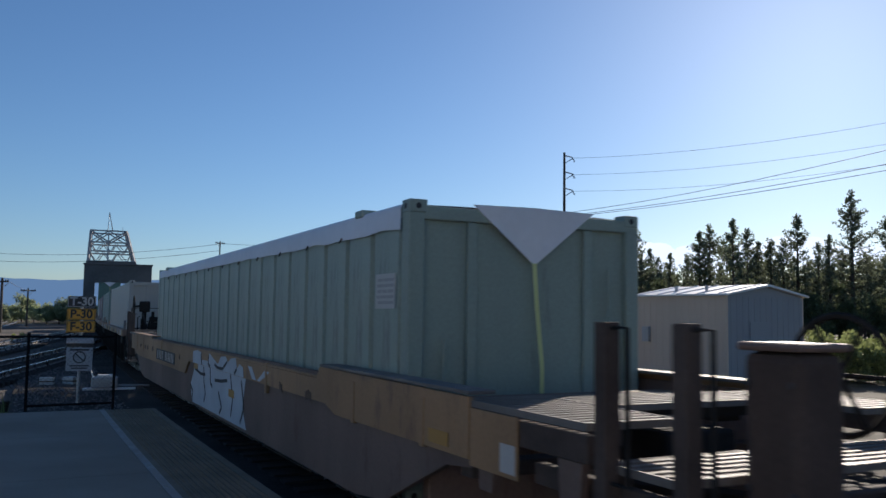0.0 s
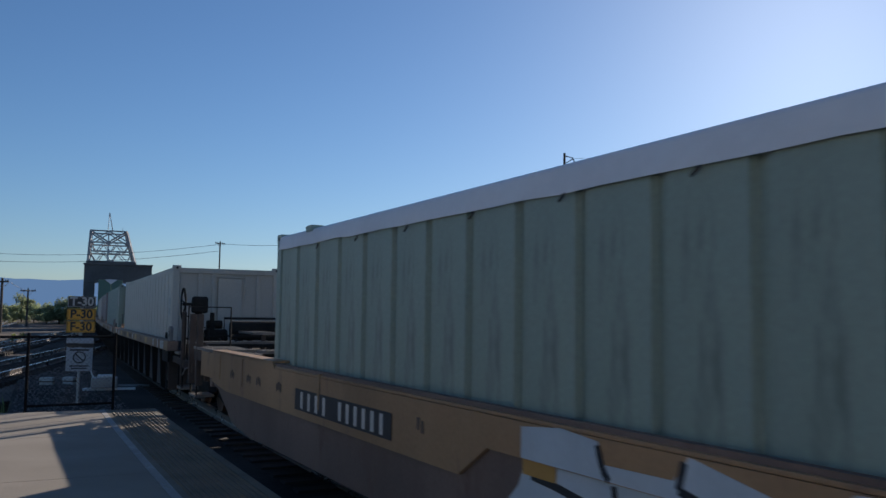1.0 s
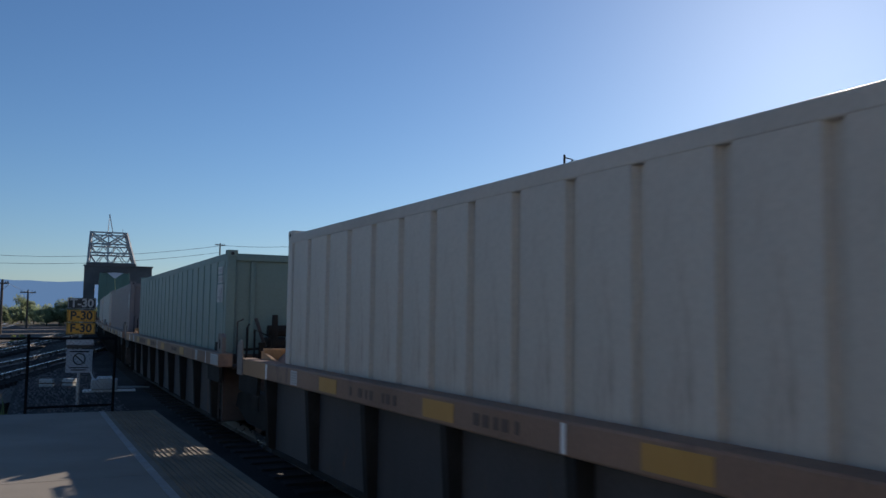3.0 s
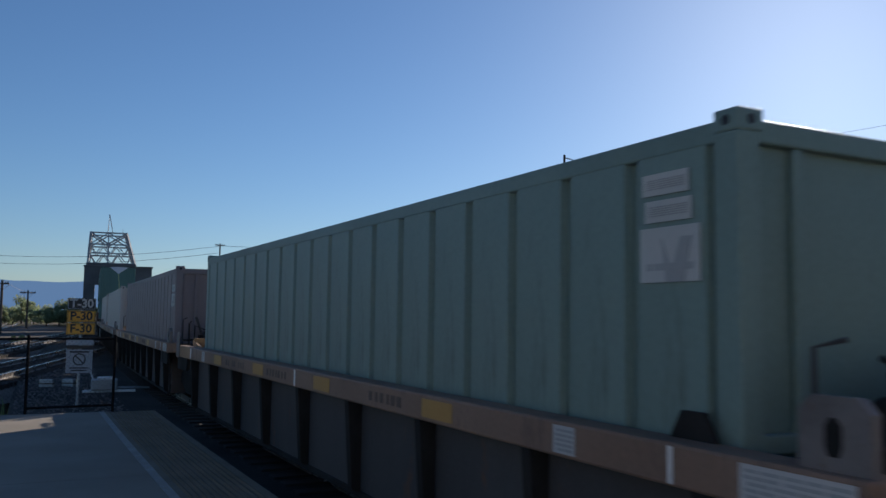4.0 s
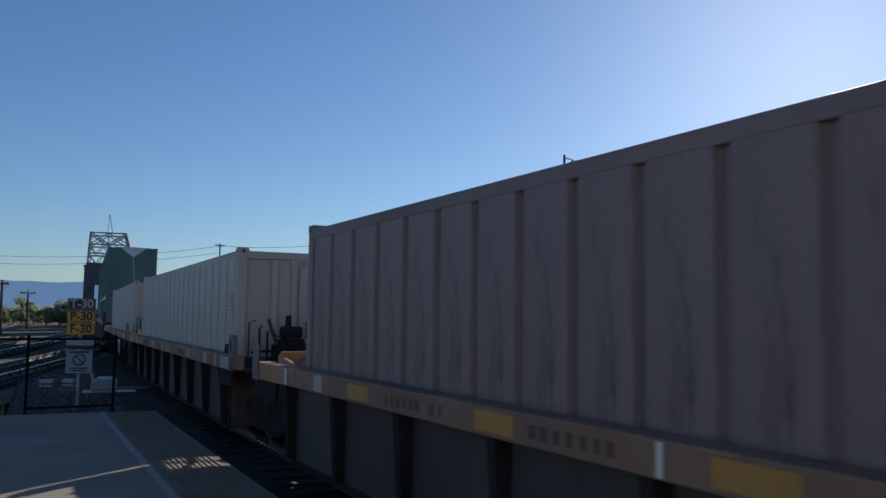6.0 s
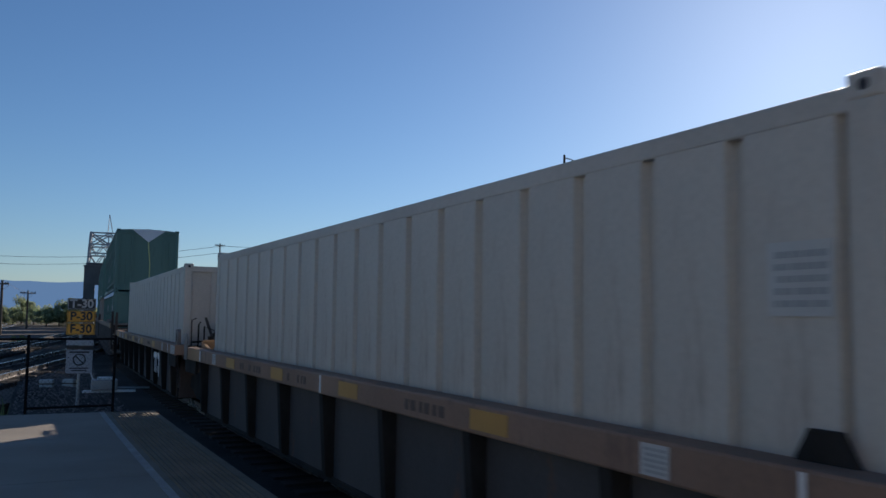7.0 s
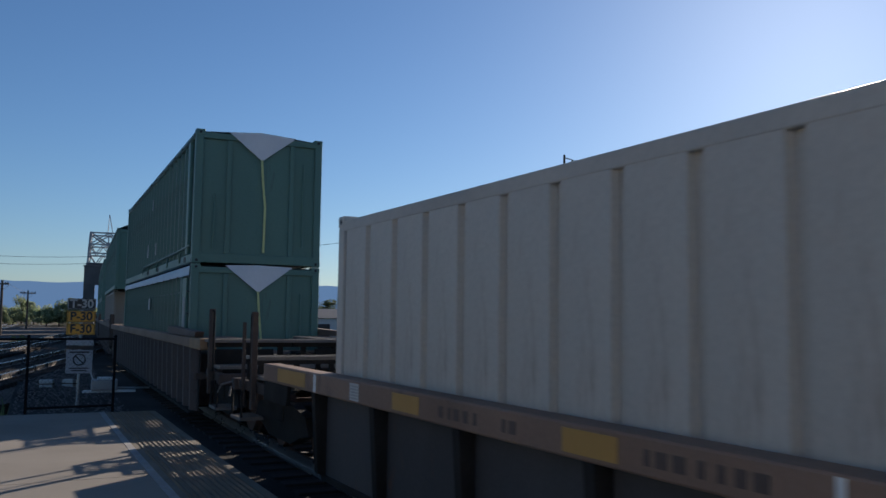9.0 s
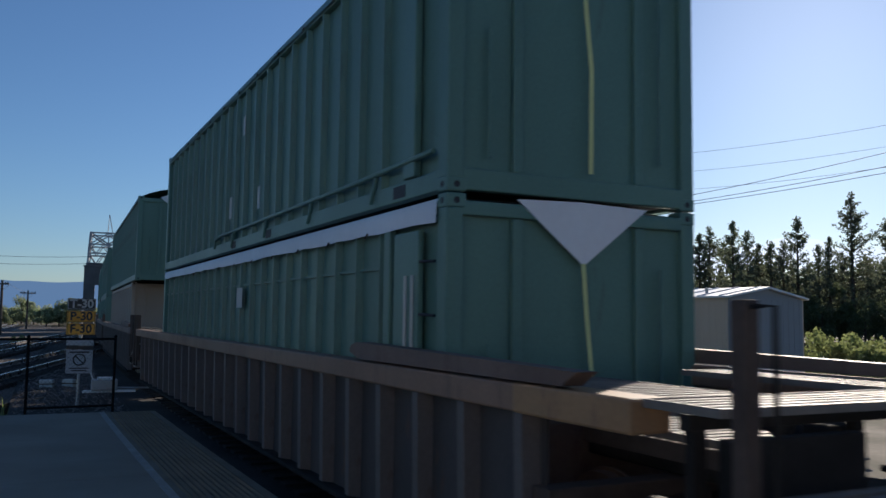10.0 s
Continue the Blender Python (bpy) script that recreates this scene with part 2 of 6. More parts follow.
# ---- the line of the railway ----
RAIL = -0.20
SPEED = 10.91
_h0 = radians(-28.38)
_s = np.arange(-200, 420, 0.25)
_k = np.where(_s < 0, 0.0, np.where(_s < 45, 0.0024 - 0.00002 * _s, np.where(_s < 130, 0.00034, 0.0)))
_i0 = int(np.argmin(abs(_s)))
_hd = np.cumsum(_k) * 0.25
_hd = _hd - _hd[_i0] + _h0
_px, _py = np.cumsum(np.sin(_hd)) * 0.25, np.cumsum(np.cos(_hd)) * 0.25
_px, _py = _px - _px[_i0] + 3.21 * math.cos(_h0), _py - _py[_i0] - 3.21 * math.sin(_h0)


def line_at(s, lat=0.0):
    """x, y and heading at s metres along the side line of the train, lat metres to its right."""
    x, y, h = np.interp(s, _s, _px), np.interp(s, _s, _py), np.interp(s, _s, _hd)
    return x + lat * math.cos(h), y - lat * math.sin(h), h


CENTRE = 1.22


def on_track(s, half=5.0, lat=CENTRE, z=RAIL):
    """Pose of a vehicle centred at s, carried at both its ends."""
    ax, ay, _ = line_at(s - half, lat)
    bx_, by_, _ = line_at(s + half, lat)
    h = math.atan2(bx_ - ax, by_ - ay)
    return pose((ax + bx_) / 2, (ay + by_) / 2, z, 0, 0, -math.degrees(h))


def ribbon(bm, s0, s1, lat0, lat1, z0, z1, step=4.0):
    """A strip with thickness that follows the line."""
    n = max(2, int((s1 - s0) / step) + 1)
    prev = None
    for i in range(n):
        s = s0 + (s1 - s0) * i / (n - 1)
        xa, ya, _ = line_at(s, lat0)
        xb, yb, _ = line_at(s, lat1)
        ring = [bm.verts.new(p) for p in ((xa, ya, z0), (xb, yb, z0), (xb, yb, z1), (xa, ya, z1))]
        if prev:
            for a in range(4):
                b = (a + 1) % 4
                bm.faces.new((prev[a], prev[b], ring[b], ring[a]))
        else:
            bm.faces.new(ring)
        prev = ring
    bm.faces.new(prev[::-1])
    return bm


MOVING = []


def runs(ob, s6, half=5.0, dz=0.0):
    """ob rides on the line; s6 is its place along it at 6 s."""
    MOVING.append((ob, s6, half, dz))
    return ob

# ---- ground, platform, tracks ----
def ground():
    bm = bmesh.new()
    bmesh.ops.create_grid(bm, x_segments=2, y_segments=2, size=4500)
    bmesh.ops.translate(bm, verts=bm.verts, vec=(0, 0, -0.75))
    setting("ground", bm, M_DIRT, "gravel and dry grass ground of the rail yard")


def slab_mesh(s0, s1, lat0, lat1, z0, z1, material, name):
    bm = bmesh.new()
    ribbon(bm, s0, s1, lat0, lat1, z0, z1, step=1.5)
    return mesh_of(name, bm, material)


def platform():
    p = tagged(new("platform"), "worn concrete station platform lying in the train's shade", kind="structure")
    s = -61.0
    while s < 15.2:
        e = min(s + 3.05, 15.3)
        # The two outer strips lie out of view, added to bounce sunlight.
        for a, b in ((-14.2, -11.1), (-11.09, -7.98), (-7.97, -4.85), (-4.84, -1.76)):
            ob = new("slab", slab_mesh(s, e - 0.012, a, b, -0.6, 0.0, M_CONCRETE, "slab"))
            ob.parent = p
        ob = new("painted_line", slab_mesh(s, e - 0.004, -1.755, -1.672, -0.6, 0.003, M_LINE, "painted_line"))
        ob.parent = p
        ob = new("edge_slab", slab_mesh(s, e - 0.012, -1.668, -0.86, -0.6, -0.004, M_TACTILE, "edge_slab"))
        ob.parent = p
        s = e
    bm = bmesh.new()
    s = 5.0
    while s < 15.2:
        lat = -1.58
        while lat < -0.92:
            x, y, h = line_at(s, lat)
            lo = [bm.verts.new((x + 0.019 * dx, y + 0.019 * dy, -0.004)) for dx, dy in ((-1, -1), (1, -1), (1, 1), (-1, 1))]
            hi = [bm.verts.new((x + 0.011 * dx, y + 0.011 * dy, 0.005)) for dx, dy in ((-1, -1), (1, -1), (1, 1), (-1, 1))]
            for i in range(4):
                j = (i + 1) % 4
                bm.faces.new((lo[i], lo[j], hi[j], hi[i]))
            bm.faces.new(hi)
            lat += 0.06
        s += 0.06
    for k, (s, lat, w, h) in enumerate(((7.55, -3.42, 0.16, 0.05), (7.62, -3.22, 0.10, 0.06), (7.72, -3.08, 0.05, 0.10), (7.05, -3.35, 0.5, 0.22))):
        x, y, hd = line_at(s, lat)
        mk = part("worn_marking", bx(-w / 2, w / 2, -h / 2, h / 2, 0.0, 0.003), M_LINE, p)
        mk.matrix_basis = pose(x, y, 0.001, 0, 0, -math.degrees(hd) - 35)
    d = part("tactile_domes", bm, M_TACTILE, p, "rows of small raised domes")
    tagged(d, kind="stuff")


def rail_profile(bm, pts, z):
    """A rail with head, web and foot along points of (x, y)."""
    out = ((-0.07, -0.17), (0.07, -0.17), (0.07, -0.155), (0.012, -0.135), (0.012, -0.045), (0.036, -0.035), (0.036, -0.006),
           (0.028, 0.0), (-0.028, 0.0), (-0.036, -0.006), (-0.036, -0.035), (-0.012, -0.045), (-0.012, -0.135), (-0.07, -0.155))
    prev = None
    for i, (x, y) in enumerate(pts):
        a, b = pts[max(i - 1, 0)], pts[min(i + 1, len(pts) - 1)]
        t = Vector((b[0] - a[0], b[1] - a[1])).normalized()
        ring = [bm.verts.new((x + t.y * u, y - t.x * u, z + w)) for u, w in out]
        if prev:
            for k in range(len(out)):
                m = (k + 1) % len(out)
                bm.faces.new((prev[k], prev[m], ring[m], ring[k]))
        prev = ring
    return bm


TIE_MESH = []


def track(name, fn, s0, s1, label, ties_from, ties_to):
    """A track: two rails and its sleepers; fn(s, lat) gives x, y, heading."""
    t = tagged(new(name), label, kind="structure")
    n = int((s1 - s0) / 2.5)
    for lat in (-0.7525, 0.7525):
        pts = [fn(s0 + (s1 - s0) * i / n, lat)[:2] for i in range(n + 1)]
        part("rail", rail_profile(bmesh.new(), pts, RAIL), M_RAIL, t)
    if not TIE_MESH:
        TIE_MESH.append(mesh_of("sleeper", bx(-1.3, 1.3, -0.115, 0.115, -0.18, 0.0, bevel=0.012), M_TIE))
    rnd = random.Random(5)
    s = ties_from
    while s < ties_to:
        x, y, h = fn(s, 0)
        share("sleeper", TIE_MESH[0], t, pose(x, y, RAIL - 0.168, 0, 0, -math.degrees(h) + rnd.uniform(-1.2, 1.2)))
        s += 0.54


def main_line(s, lat):
    return line_at(s, CENTRE + lat)


def straight(x0, y0, heading, bend=0.0):
    """A line through x0, y0 that turns by bend radians a metre."""
    def fn(s, lat):
        h = radians(heading) + bend * s
        hm = radians(heading) + bend * s / 2
        return x0 + math.sin(hm) * s + lat * math.cos(h), y0 + math.cos(hm) * s - lat * math.sin(h), h
    return fn


def ballast():
    bm = bmesh.new()
    ribbon(bm, -180, 300, -0.84, 3.4, -0.9, RAIL - 0.20)
    ribbon(bm, 15.32, 300, -3.2, -0.845, -0.9, RAIL - 0.21)
    ribbon(bm, -180, 300, 3.41, 7.5, -0.9, RAIL - 0.26)
    setting("track_bed", bm, M_BALLAST, "grey crushed stone bed under the main track")
    bm = bmesh.new()
    box(bm, -130, -10.3, -20, 130, -0.9, RAIL - 0.30)
    setting("yard_bed", bm, M_YARD, "dusty crushed stone between the yard tracks")
    # loose stones beside the platform end and between the tracks
    rnd = random.Random(11)
    bm = bmesh.new()
    for i in range(5200):
        s = rnd.uniform(15.4, 40) if i % 3 else rnd.uniform(-2, 30)
        lat = rnd.uniform(-3.1, -0.9) if i % 3 else rnd.uniform(2.6, 8.8)
        z = RAIL - 0.2 if i % 3 else RAIL - 0.24
        x, y, _ = line_at(s, lat)
        r = rnd.uniform(0.018, 0.04) if i % 3 else rnd.uniform(0.03, 0.09)
        pts = [bm.verts.new((x + r * rnd.uniform(0.7, 1.3) * dx, y + r * rnd.uniform(0.7, 1.3) * dy, z + r * rnd.uniform(0.4, 1.0) * dz))
               for dx, dy, dz in ((1, 0, 0), (-0.5, 0.87, 0), (-0.5, -0.87, 0), (0, 0, 1))]
        for q in ((0, 1, 3), (1, 2, 3), (2, 0, 3)):
            bm.faces.new([pts[k] for k in q])
    ob = tagged(new("loose_ballast", mesh_of("loose_ballast", bm, M_STONE)), "loose grey stones lying on the track bed", "gravel", kind="stuff")
    return ob


ground()
platform()
ballast()
track("track_1", main_line, -180, 300, "main track that the train runs on", -4, 70)
track("track_2", straight(-14.6, 28.0, -13.8, -0.0012), -60, 70, "yard track with worn shiny rails curving past the fence", -14, 46)
track("track_3", straight(-22.0, 40.0, -17.0, -0.0006), -70, 90, "second yard track with dull rails", -14, 40)
track("track_4", straight(-33.0, 52.0, -22.0, -0.0006), -80, 100, "far yard track in dry gravel", -10, 20)


# ---- containers ----
def corner_casting(c, x, y, z, paint):
    bm = bx(x - 0.089, x + 0.089, y - 0.085, y + 0.085, z, z + 0.12, bevel=0.014)
    ob = part("corner_casting", bm, paint, c)
    sx, sy = (1 if x > 0 else -1), (1 if y > 0 else -1)
    part("side_socket", rod(bmesh.new(), (x + sx * 0.080, y, z + 0.06), (x + sx * 0.0905, y, z + 0.06), 0.028, sides=10), M_INK, ob)
    part("end_socket", rod(bmesh.new(), (x, y + sy * 0.076, z + 0.06), (x, y + sy * 0.0865, z + 0.06), 0.028, sides=10), M_INK, ob)


def placard(c, x, y0, y1, z0, z1, seed=0, logo=True):
    p = part("placard", bx(x - 0.004, x + 0.004, y0, y1, z0, z1), M_PLACARD, c, "faded pale placard with small print")
    bm = bmesh.new()
    if logo:
        w = y1 - y0
        prism(bm, [(y0 + 0.12 * w, z1 - 0.06), (y0 + 0.3 * w, z1 - 0.06), (y0 + 0.45 * w, z1 - 0.24), (y0 + 0.62 * w, z1 - 0.06),
                   (y0 + 0.55 * w, z1 - 0.3), (y0 + 0.25 * w, z1 - 0.3)], "x", x - 0.008, x - 0.004)
        bars(bm, x - 0.004, y0 + 0.1 * w, z0 + 0.05, y1 - 0.1 * w, z0 + 0.12, 1, seed=seed)
    else:
        bars(bm, x - 0.004, y0 + 0.03, z0 + 0.03, y1 - 0.03, z1 - 0.03, 5, seed=seed)
    part("print", bm, M_PRINT, p)


def container(name, label, length, width, height, paint, s6, base, ribs=13, rib_w=0.11, rib_d=0.05, end="door",
              tarp=None, group="freight containers", signs=(), groove=False, frame_tube=0, first=0.0):
    """A ribbed open-top waste container. Local y runs along the train, its low end leads."""
    c = thing(name, label, "container", group)
    hl, hw = length / 2, width / 2
    wall = hw - rib_d
    # walls, floor and top rails
    for sx in (-1, 1):
        x0, x1 = sorted((sx * wall, sx * (wall - 0.03)))
        part("side_wall", bx(x0, x1, -hl + 0.1, hl - 0.1, 0.1, height - 0.05), paint, c)
        x0, x1 = sorted((sx * (hw - 0.002), sx * (hw - 0.11)))
        part("top_rail", bx(x0, x1, -hl + 0.08, hl - 0.08, height - 0.12, height - 0.005, bevel=0.012), paint, c)
        part("bottom_rail", bx(x0, x1, -hl + 0.08, hl - 0.08, 0.02, 0.19, bevel=0.012), paint, c)
        rib = None
        count = ribs + 1 if groove else ribs
        if groove:
            rib_w = (length - 0.34) / count - 0.085
        for i in range(count):
            y = -hl + 0.17 + (length - 0.34) * (i + (0.5 if groove else 1)) / (ribs + 1)
            if y < -hl + first:
                continue
            if rib is None:
                bm = bmesh.new()
                prism(bm, [(sx * wall, -rib_w / 2), (sx * (hw - 0.006), -rib_w / 2 + 0.018), (sx * (hw - 0.006), rib_w / 2 - 0.018),
                           (sx * wall, rib_w / 2)], "z", 0.185, height - 0.115)
                rib = mesh_of("rib", bm, paint)
            share("panel" if groove else "rib", rib, c, pose(0, y, 0))
    for sx in (-1, 1):
        for sy in (-1, 1):
            x0, x1 = sorted((sx * hw, sx * (hw - 0.15)))
            y0, y1 = sorted((sy * hl, sy * (hl - 0.17)))
            part("corner_post", bx(x0, x1, y0, y1, 0.11, height - 0.07, bevel=0.014), paint, c)
            corner_casting(c, sx * (hw - 0.085), sy * (hl - 0.08), height - 0.075, paint)
            corner_casting(c, sx * (hw - 0.085), sy * (hl - 0.08), 0.0, paint)
    part("floor", bx(-wall, wall, -hl + 0.1, hl - 0.1, 0.06, 0.14), M_BLACK, c)
    # ends
    for sy in (-1, 1):
        y0, y1 = sorted((sy * (hl - 0.06), sy * (hl - 0.09)))
        part("end_wall", bx(-wall, wall, y0, y1, 0.1, height - 0.05), paint, c)
        y0, y1 = sorted((sy * hl, sy * (hl - 0.10)))
        part("end_header", bx(-hw + 0.14, hw - 0.14, y0, y1, height - 0.13, height - 0.01, bevel=0.012), paint, c)
        part("end_sill", bx(-hw + 0.14, hw - 0.14, y0, y1, 0.02, 0.2, bevel=0.012), paint, c)
        ya, yb = sorted((sy * (hl - 0.012), sy * (hl - 0.06)))
        if end == "door":
            for x in (-0.62, -0.30, 0.72):
                part("end_post", bx(x - 0.05, x + 0.05, ya, yb, 0.2, height - 0.13, bevel=0.012), paint, c)
            part("hatch", bx(-0.22, 0.34, ya, yb, 0.75, height - 0.22, bevel=0.02), paint, c)
            bm = bmesh.new()
            y = sy * hl
            path_rod(bm, [(-0.26, y, 0.85), (-0.26, y, height - 0.2), (0.40, y, height - 0.2), (0.40, y, height - 0.75)], 0.018)
            part("hatch_frame", bm, paint, c)
        elif end == "plain":
            for x in (-0.78, 0.78):
                part("end_post", bx(x - 0.04, x + 0.04, ya, yb, 0.2, height - 0.13, bevel=0.012), paint, c)
            for z in (0.95,):
                part("end_beam", bx(-hw + 0.15, hw - 0.15, ya, yb, z - 0.05, z + 0.05, bevel=0.012), paint, c)
        elif end == "stack":
            for x in (-0.62, 0.66):
                part("end_post", bx(x - 0.05, x + 0.05, ya, yb, 0.2, height - 0.13, bevel=0.012), paint, c)
            bm = bmesh.new()
            y = sy * (hl - 0.004)
            part("lock_rod", path_rod(bm, [(0.9, y, 0.4), (0.9, y, height - 0.5)], 0.02), paint, c)
            part("lock_rod", path_rod(bmesh.new(), [(-0.9, y, 0.3), (-0.9, y, 1.4)], 0.02), paint, c)
    # roof or tarpaulin
    if tarp is None:
        part("roof", bx(-hw + 0.1, hw - 0.1, -hl + 0.1, hl - 0.1, height - 0.09, height - 0.045), paint, c)
    else:
        drop, crown, col = tarp
        bm = bmesh.new()
        rnd = random.Random(int(s6 * 10) + 77)
        n, prof = 36, []
        for k in range(9):
            u = -1 + 2 * k / 8
            prof.append((u * (hw - 0.01), crown * (1 - u * u)))
        prev = None
        for i in range(n + 1):
            y = -hl + 0.16 + (length - 0.32) * i / n
            sag = 0.35 + 0.65 * abs(math.cos(i * math.pi / 4.0))
            side = drop * (0.92 + 0.08 * abs(math.cos(i * math.pi / 2.5))) * (1.0 - 0.25 * i / n) + rnd.uniform(-0.01, 0.01)
            ring = [(-hw - 0.014 - rnd.uniform(0, 0.012), height - side), (-hw - 0.012, height - 0.02)]
            ring += [(x, height + 0.012 + z * sag) for x, z in prof]
            ring += [(hw + 0.012, height - 0.02), (hw + 0.014 + rnd.uniform(0, 0.012), height - side)]
            ring = [bm.verts.new((x, y, z)) for x, z in ring]
            if prev:
                for k in range(len(ring) - 1):
                    bm.faces.new((prev[k], prev[k + 1], ring[k + 1], ring[k]))
            prev = ring
        cover = part("tarpaulin", bm, col, c, "taut weathered tarpaulin over the open top", smooth=True)
        for i in range(1, 12):
            y = -hl + 0.5 + (length - 1.0) * i / 12
            part("tie_hook", rod(bmesh.new(), (-hw - 0.03, y, height - drop * 0.86), (-hw - 0.03, y + 0.06, height - drop * 1.05), 0.010, sides=6), M_GREYSTEEL, c)
        # the flap pulled down over the leading end
        for sy in (-1,):
            y = sy * (hl + 0.008)
            bm = bmesh.new()
            prism(bm, [(-hw * 0.50, height + 0.03), (0, height + crown * 0.7 + 0.03), (hw * 0.56, height + 0.03), (hw * 0.02, height - 0.50)], "y", y - 0.006, y + 0.006)
            flap = part("flap", bm, M_TARP, c, "white triangular tarpaulin flap")
            bm = bmesh.new()
            yy = y - 0.012
            pts = [(0.02, height - 0.48), (0.05, height - 0.9), (0.11, height - 1.45), (0.10, 0.25)]
            for (xa, za), (xb, zb) in zip(pts[:-1], pts[1:]):
                v = [bm.verts.new(p) for p in ((xa - 0.022, yy, za), (xa + 0.022, yy, za), (xb + 0.022, yy, zb), (xb - 0.022, yy, zb),
                                               (xa - 0.022, yy + 0.005, za), (xa + 0.022, yy + 0.005, za), (xb + 0.022, yy + 0.005, zb), (xb - 0.022, yy + 0.005, zb))]
                for q in ((0, 1, 2, 3), (4, 7, 6, 5), (0, 4, 5, 1), (1, 5, 6, 2), (2, 6, 7, 3), (3, 7, 4, 0)):
                    bm.faces.new([v[k] for k in q])
            part("strap", bm, M_STRAP, c, "yellow webbing strap")
        if groove:
            for y in (1.2, length - 1.3):
                part("lifting_block", bx(-hw - 0.03, -hw + 0.14, -hl + y - 0.10, -hl + y + 0.10, height - 0.02, height + 0.06, bevel=0.02), paint, c)
    if frame_tube == 1:
        x = -hw - 0.004
        part("side_tube", path_rod(bmesh.new(), [(x, -hl + 0.25, 0.36), (x, -hl + 2.2, 0.33), (x, -hl + 8.6, 0.32), (x, -hl + 8.85, 0.28), (x, -hl + 8.95, 0.14)], 0.026, 8), paint, c)
        for k in range(4):
            y = -hl + 1.5 + 2.0 * k
            part("drop_bracket", path_rod(bmesh.new(), [(x, y, 0.32), (x - 0.005, y + 0.03, 0.20), (x, y + 0.12, 0.08)], 0.026, 8), paint, c)
        for y in (-hl + 0.95, -hl + 5.4, -hl + 7.5):
            part("fork_pocket", bx(-hw - 0.003, -hw + 0.05, y - 0.13, y + 0.13, 0.05, 0.16), M_INK, c)
        part("door_post", bx(-hw - 0.012, -hw + 0.06, -hl + 0.62, -hl + 0.86, 0.2, height - 0.12, bevel=0.012), paint, c)
        for y, z, w, h in ((7.72, 0.55, 0.16, 0.35), (5.92, 0.52, 0.14, 0.32), (6.95, 1.78, 0.14, 0.30)):
            part("faded_patch", bx(-hw - 0.004, -hw - 0.001, -hl + y, -hl + y + w, z, z + h), M_PLACARD, c, "pale faded sticker")
    elif frame_tube == 2:
        part("mid_rail", bx(-hw + 0.045, -hw + 0.075, -hl + 1.4, hl - 0.2, 2.05, 2.075), paint, c)
        part("inspection_door", bx(-hw - 0.012, -hw + 0.04, -hl + 0.50, -hl + 1.02, 0.25, height - 0.22, bevel=0.01), paint, c)
        part("door_post", bx(-hw - 0.012, -hw + 0.06, -hl + 1.12, -hl + 1.26, 0.2, height - 0.12, bevel=0.012), paint, c)
        for y in (0.60, 0.74):
            part("lock_bar", rod(bmesh.new(), (-hw - 0.02, -hl + y, 1.32), (-hw - 0.02, -hl + y, 1.96), 0.018, sides=8), M_PLACARD, c, "pale worn lock bar")
        for z in (0.5, 1.06, 1.62, 2.06):
            part("ladder_rung", rod(bmesh.new(), (-hw - 0.012, -hl + 0.18, z), (-hw - 0.012, -hl + 0.46, z + 0.01), 0.014, sides=6), M_INK, c)
        for y, z, w, h in ((6.8, 1.72, 0.36, 0.30),):
            part("faded_patch", bx(-hw - 0.004, -hw - 0.001, -hl + y, -hl + y + w, z, z + h), M_PLACARD, c, "pale faded sticker")
    for k, (y, z, w, h, kind) in enumerate(signs):
        placard(c, -hw - 0.004, -hl + y, -hl + y + w, z, z + h, seed=k + int(abs(s6)), logo=kind == "logo")
    runs(c, s6, 6.0 if length > 13 or base > 2 else 5.0, base - RAIL)
    return c


BASE = 0.10
container("container", "faded green open-top container under a white tarpaulin", 15.0, 2.52, 2.58, M_GREYGREEN, -51.4, 0.05, ribs=20, rib_w=0.10,
          end="stack", tarp=(0.22, 0.02, M_TARP), groove=True, rib_d=0.06, signs=((0.28, 1.66, 0.46, 0.32, "print"),))
WASTE = ((-35.0, -22.42, M_CREAM, "door", "cream-painted steel waste container with ribbed sides", ((0.24, 1.72, 0.30, 0.20, "print"), (0.24, 1.48, 0.30, 0.20, "print"))),
         (-18.92, -6.35, M_TEAL, "plain", "teal green steel waste container with ribbed sides", ((0.26, 1.76, 0.46, 0.30, "logo"), (0.32, 2.09, 0.36, 0.12, "print"), (0.34, 2.24, 0.36, 0.12, "print"))),
         (-2.75, 9.5, M_MAROON, "plain", "faded maroon steel waste container with ribbed sides", ((0.16, 1.74, 0.44, 0.27, "logo"), (0.16, 2.06, 0.44, 0.15, "print"))),
         (13.05, 25.5, M_CREAM, "door", "cream steel waste container with a hatch in its end", ((0.24, 1.58, 0.36, 0.34, "print"),)),
         (28.85, 41.2, M_CREAM, "door", "cream steel waste container with rust stains", ()))
for le, rear, paint, style, label, signs in WASTE:
    container("container", label, rear - le, 2.44, 2.575, paint, (le + rear) / 2, BASE, ribs=18, rib_d=0.06, groove=True, end=style, signs=signs)
container("container", "deep green lower container with a white tarpaulin edge", 14.6, 2.58, 2.56, M_GREEN, 56.75, 0.05, ribs=22, rib_w=0.065, rib_d=0.08, end="stack", tarp=(0.19, 0.03, M_TARP), frame_tube=2, first=1.3)
container("container", "deep green upper container stacked under a bowed tarpaulin", 14.6, 2.58, 2.62, M_GREEN, 56.75, 2.665, ribs=22, rib_w=0.075, rib_d=0.075, end="stack", tarp=(0.10, 0.07, M_GREEN), frame_tube=1, first=0.9)
container("container", "tan steel lower container with plain ribbed sides", 12.6, 2.46, 2.60, M_TAN, 79.4, 0.08, ribs=13, end="plain")
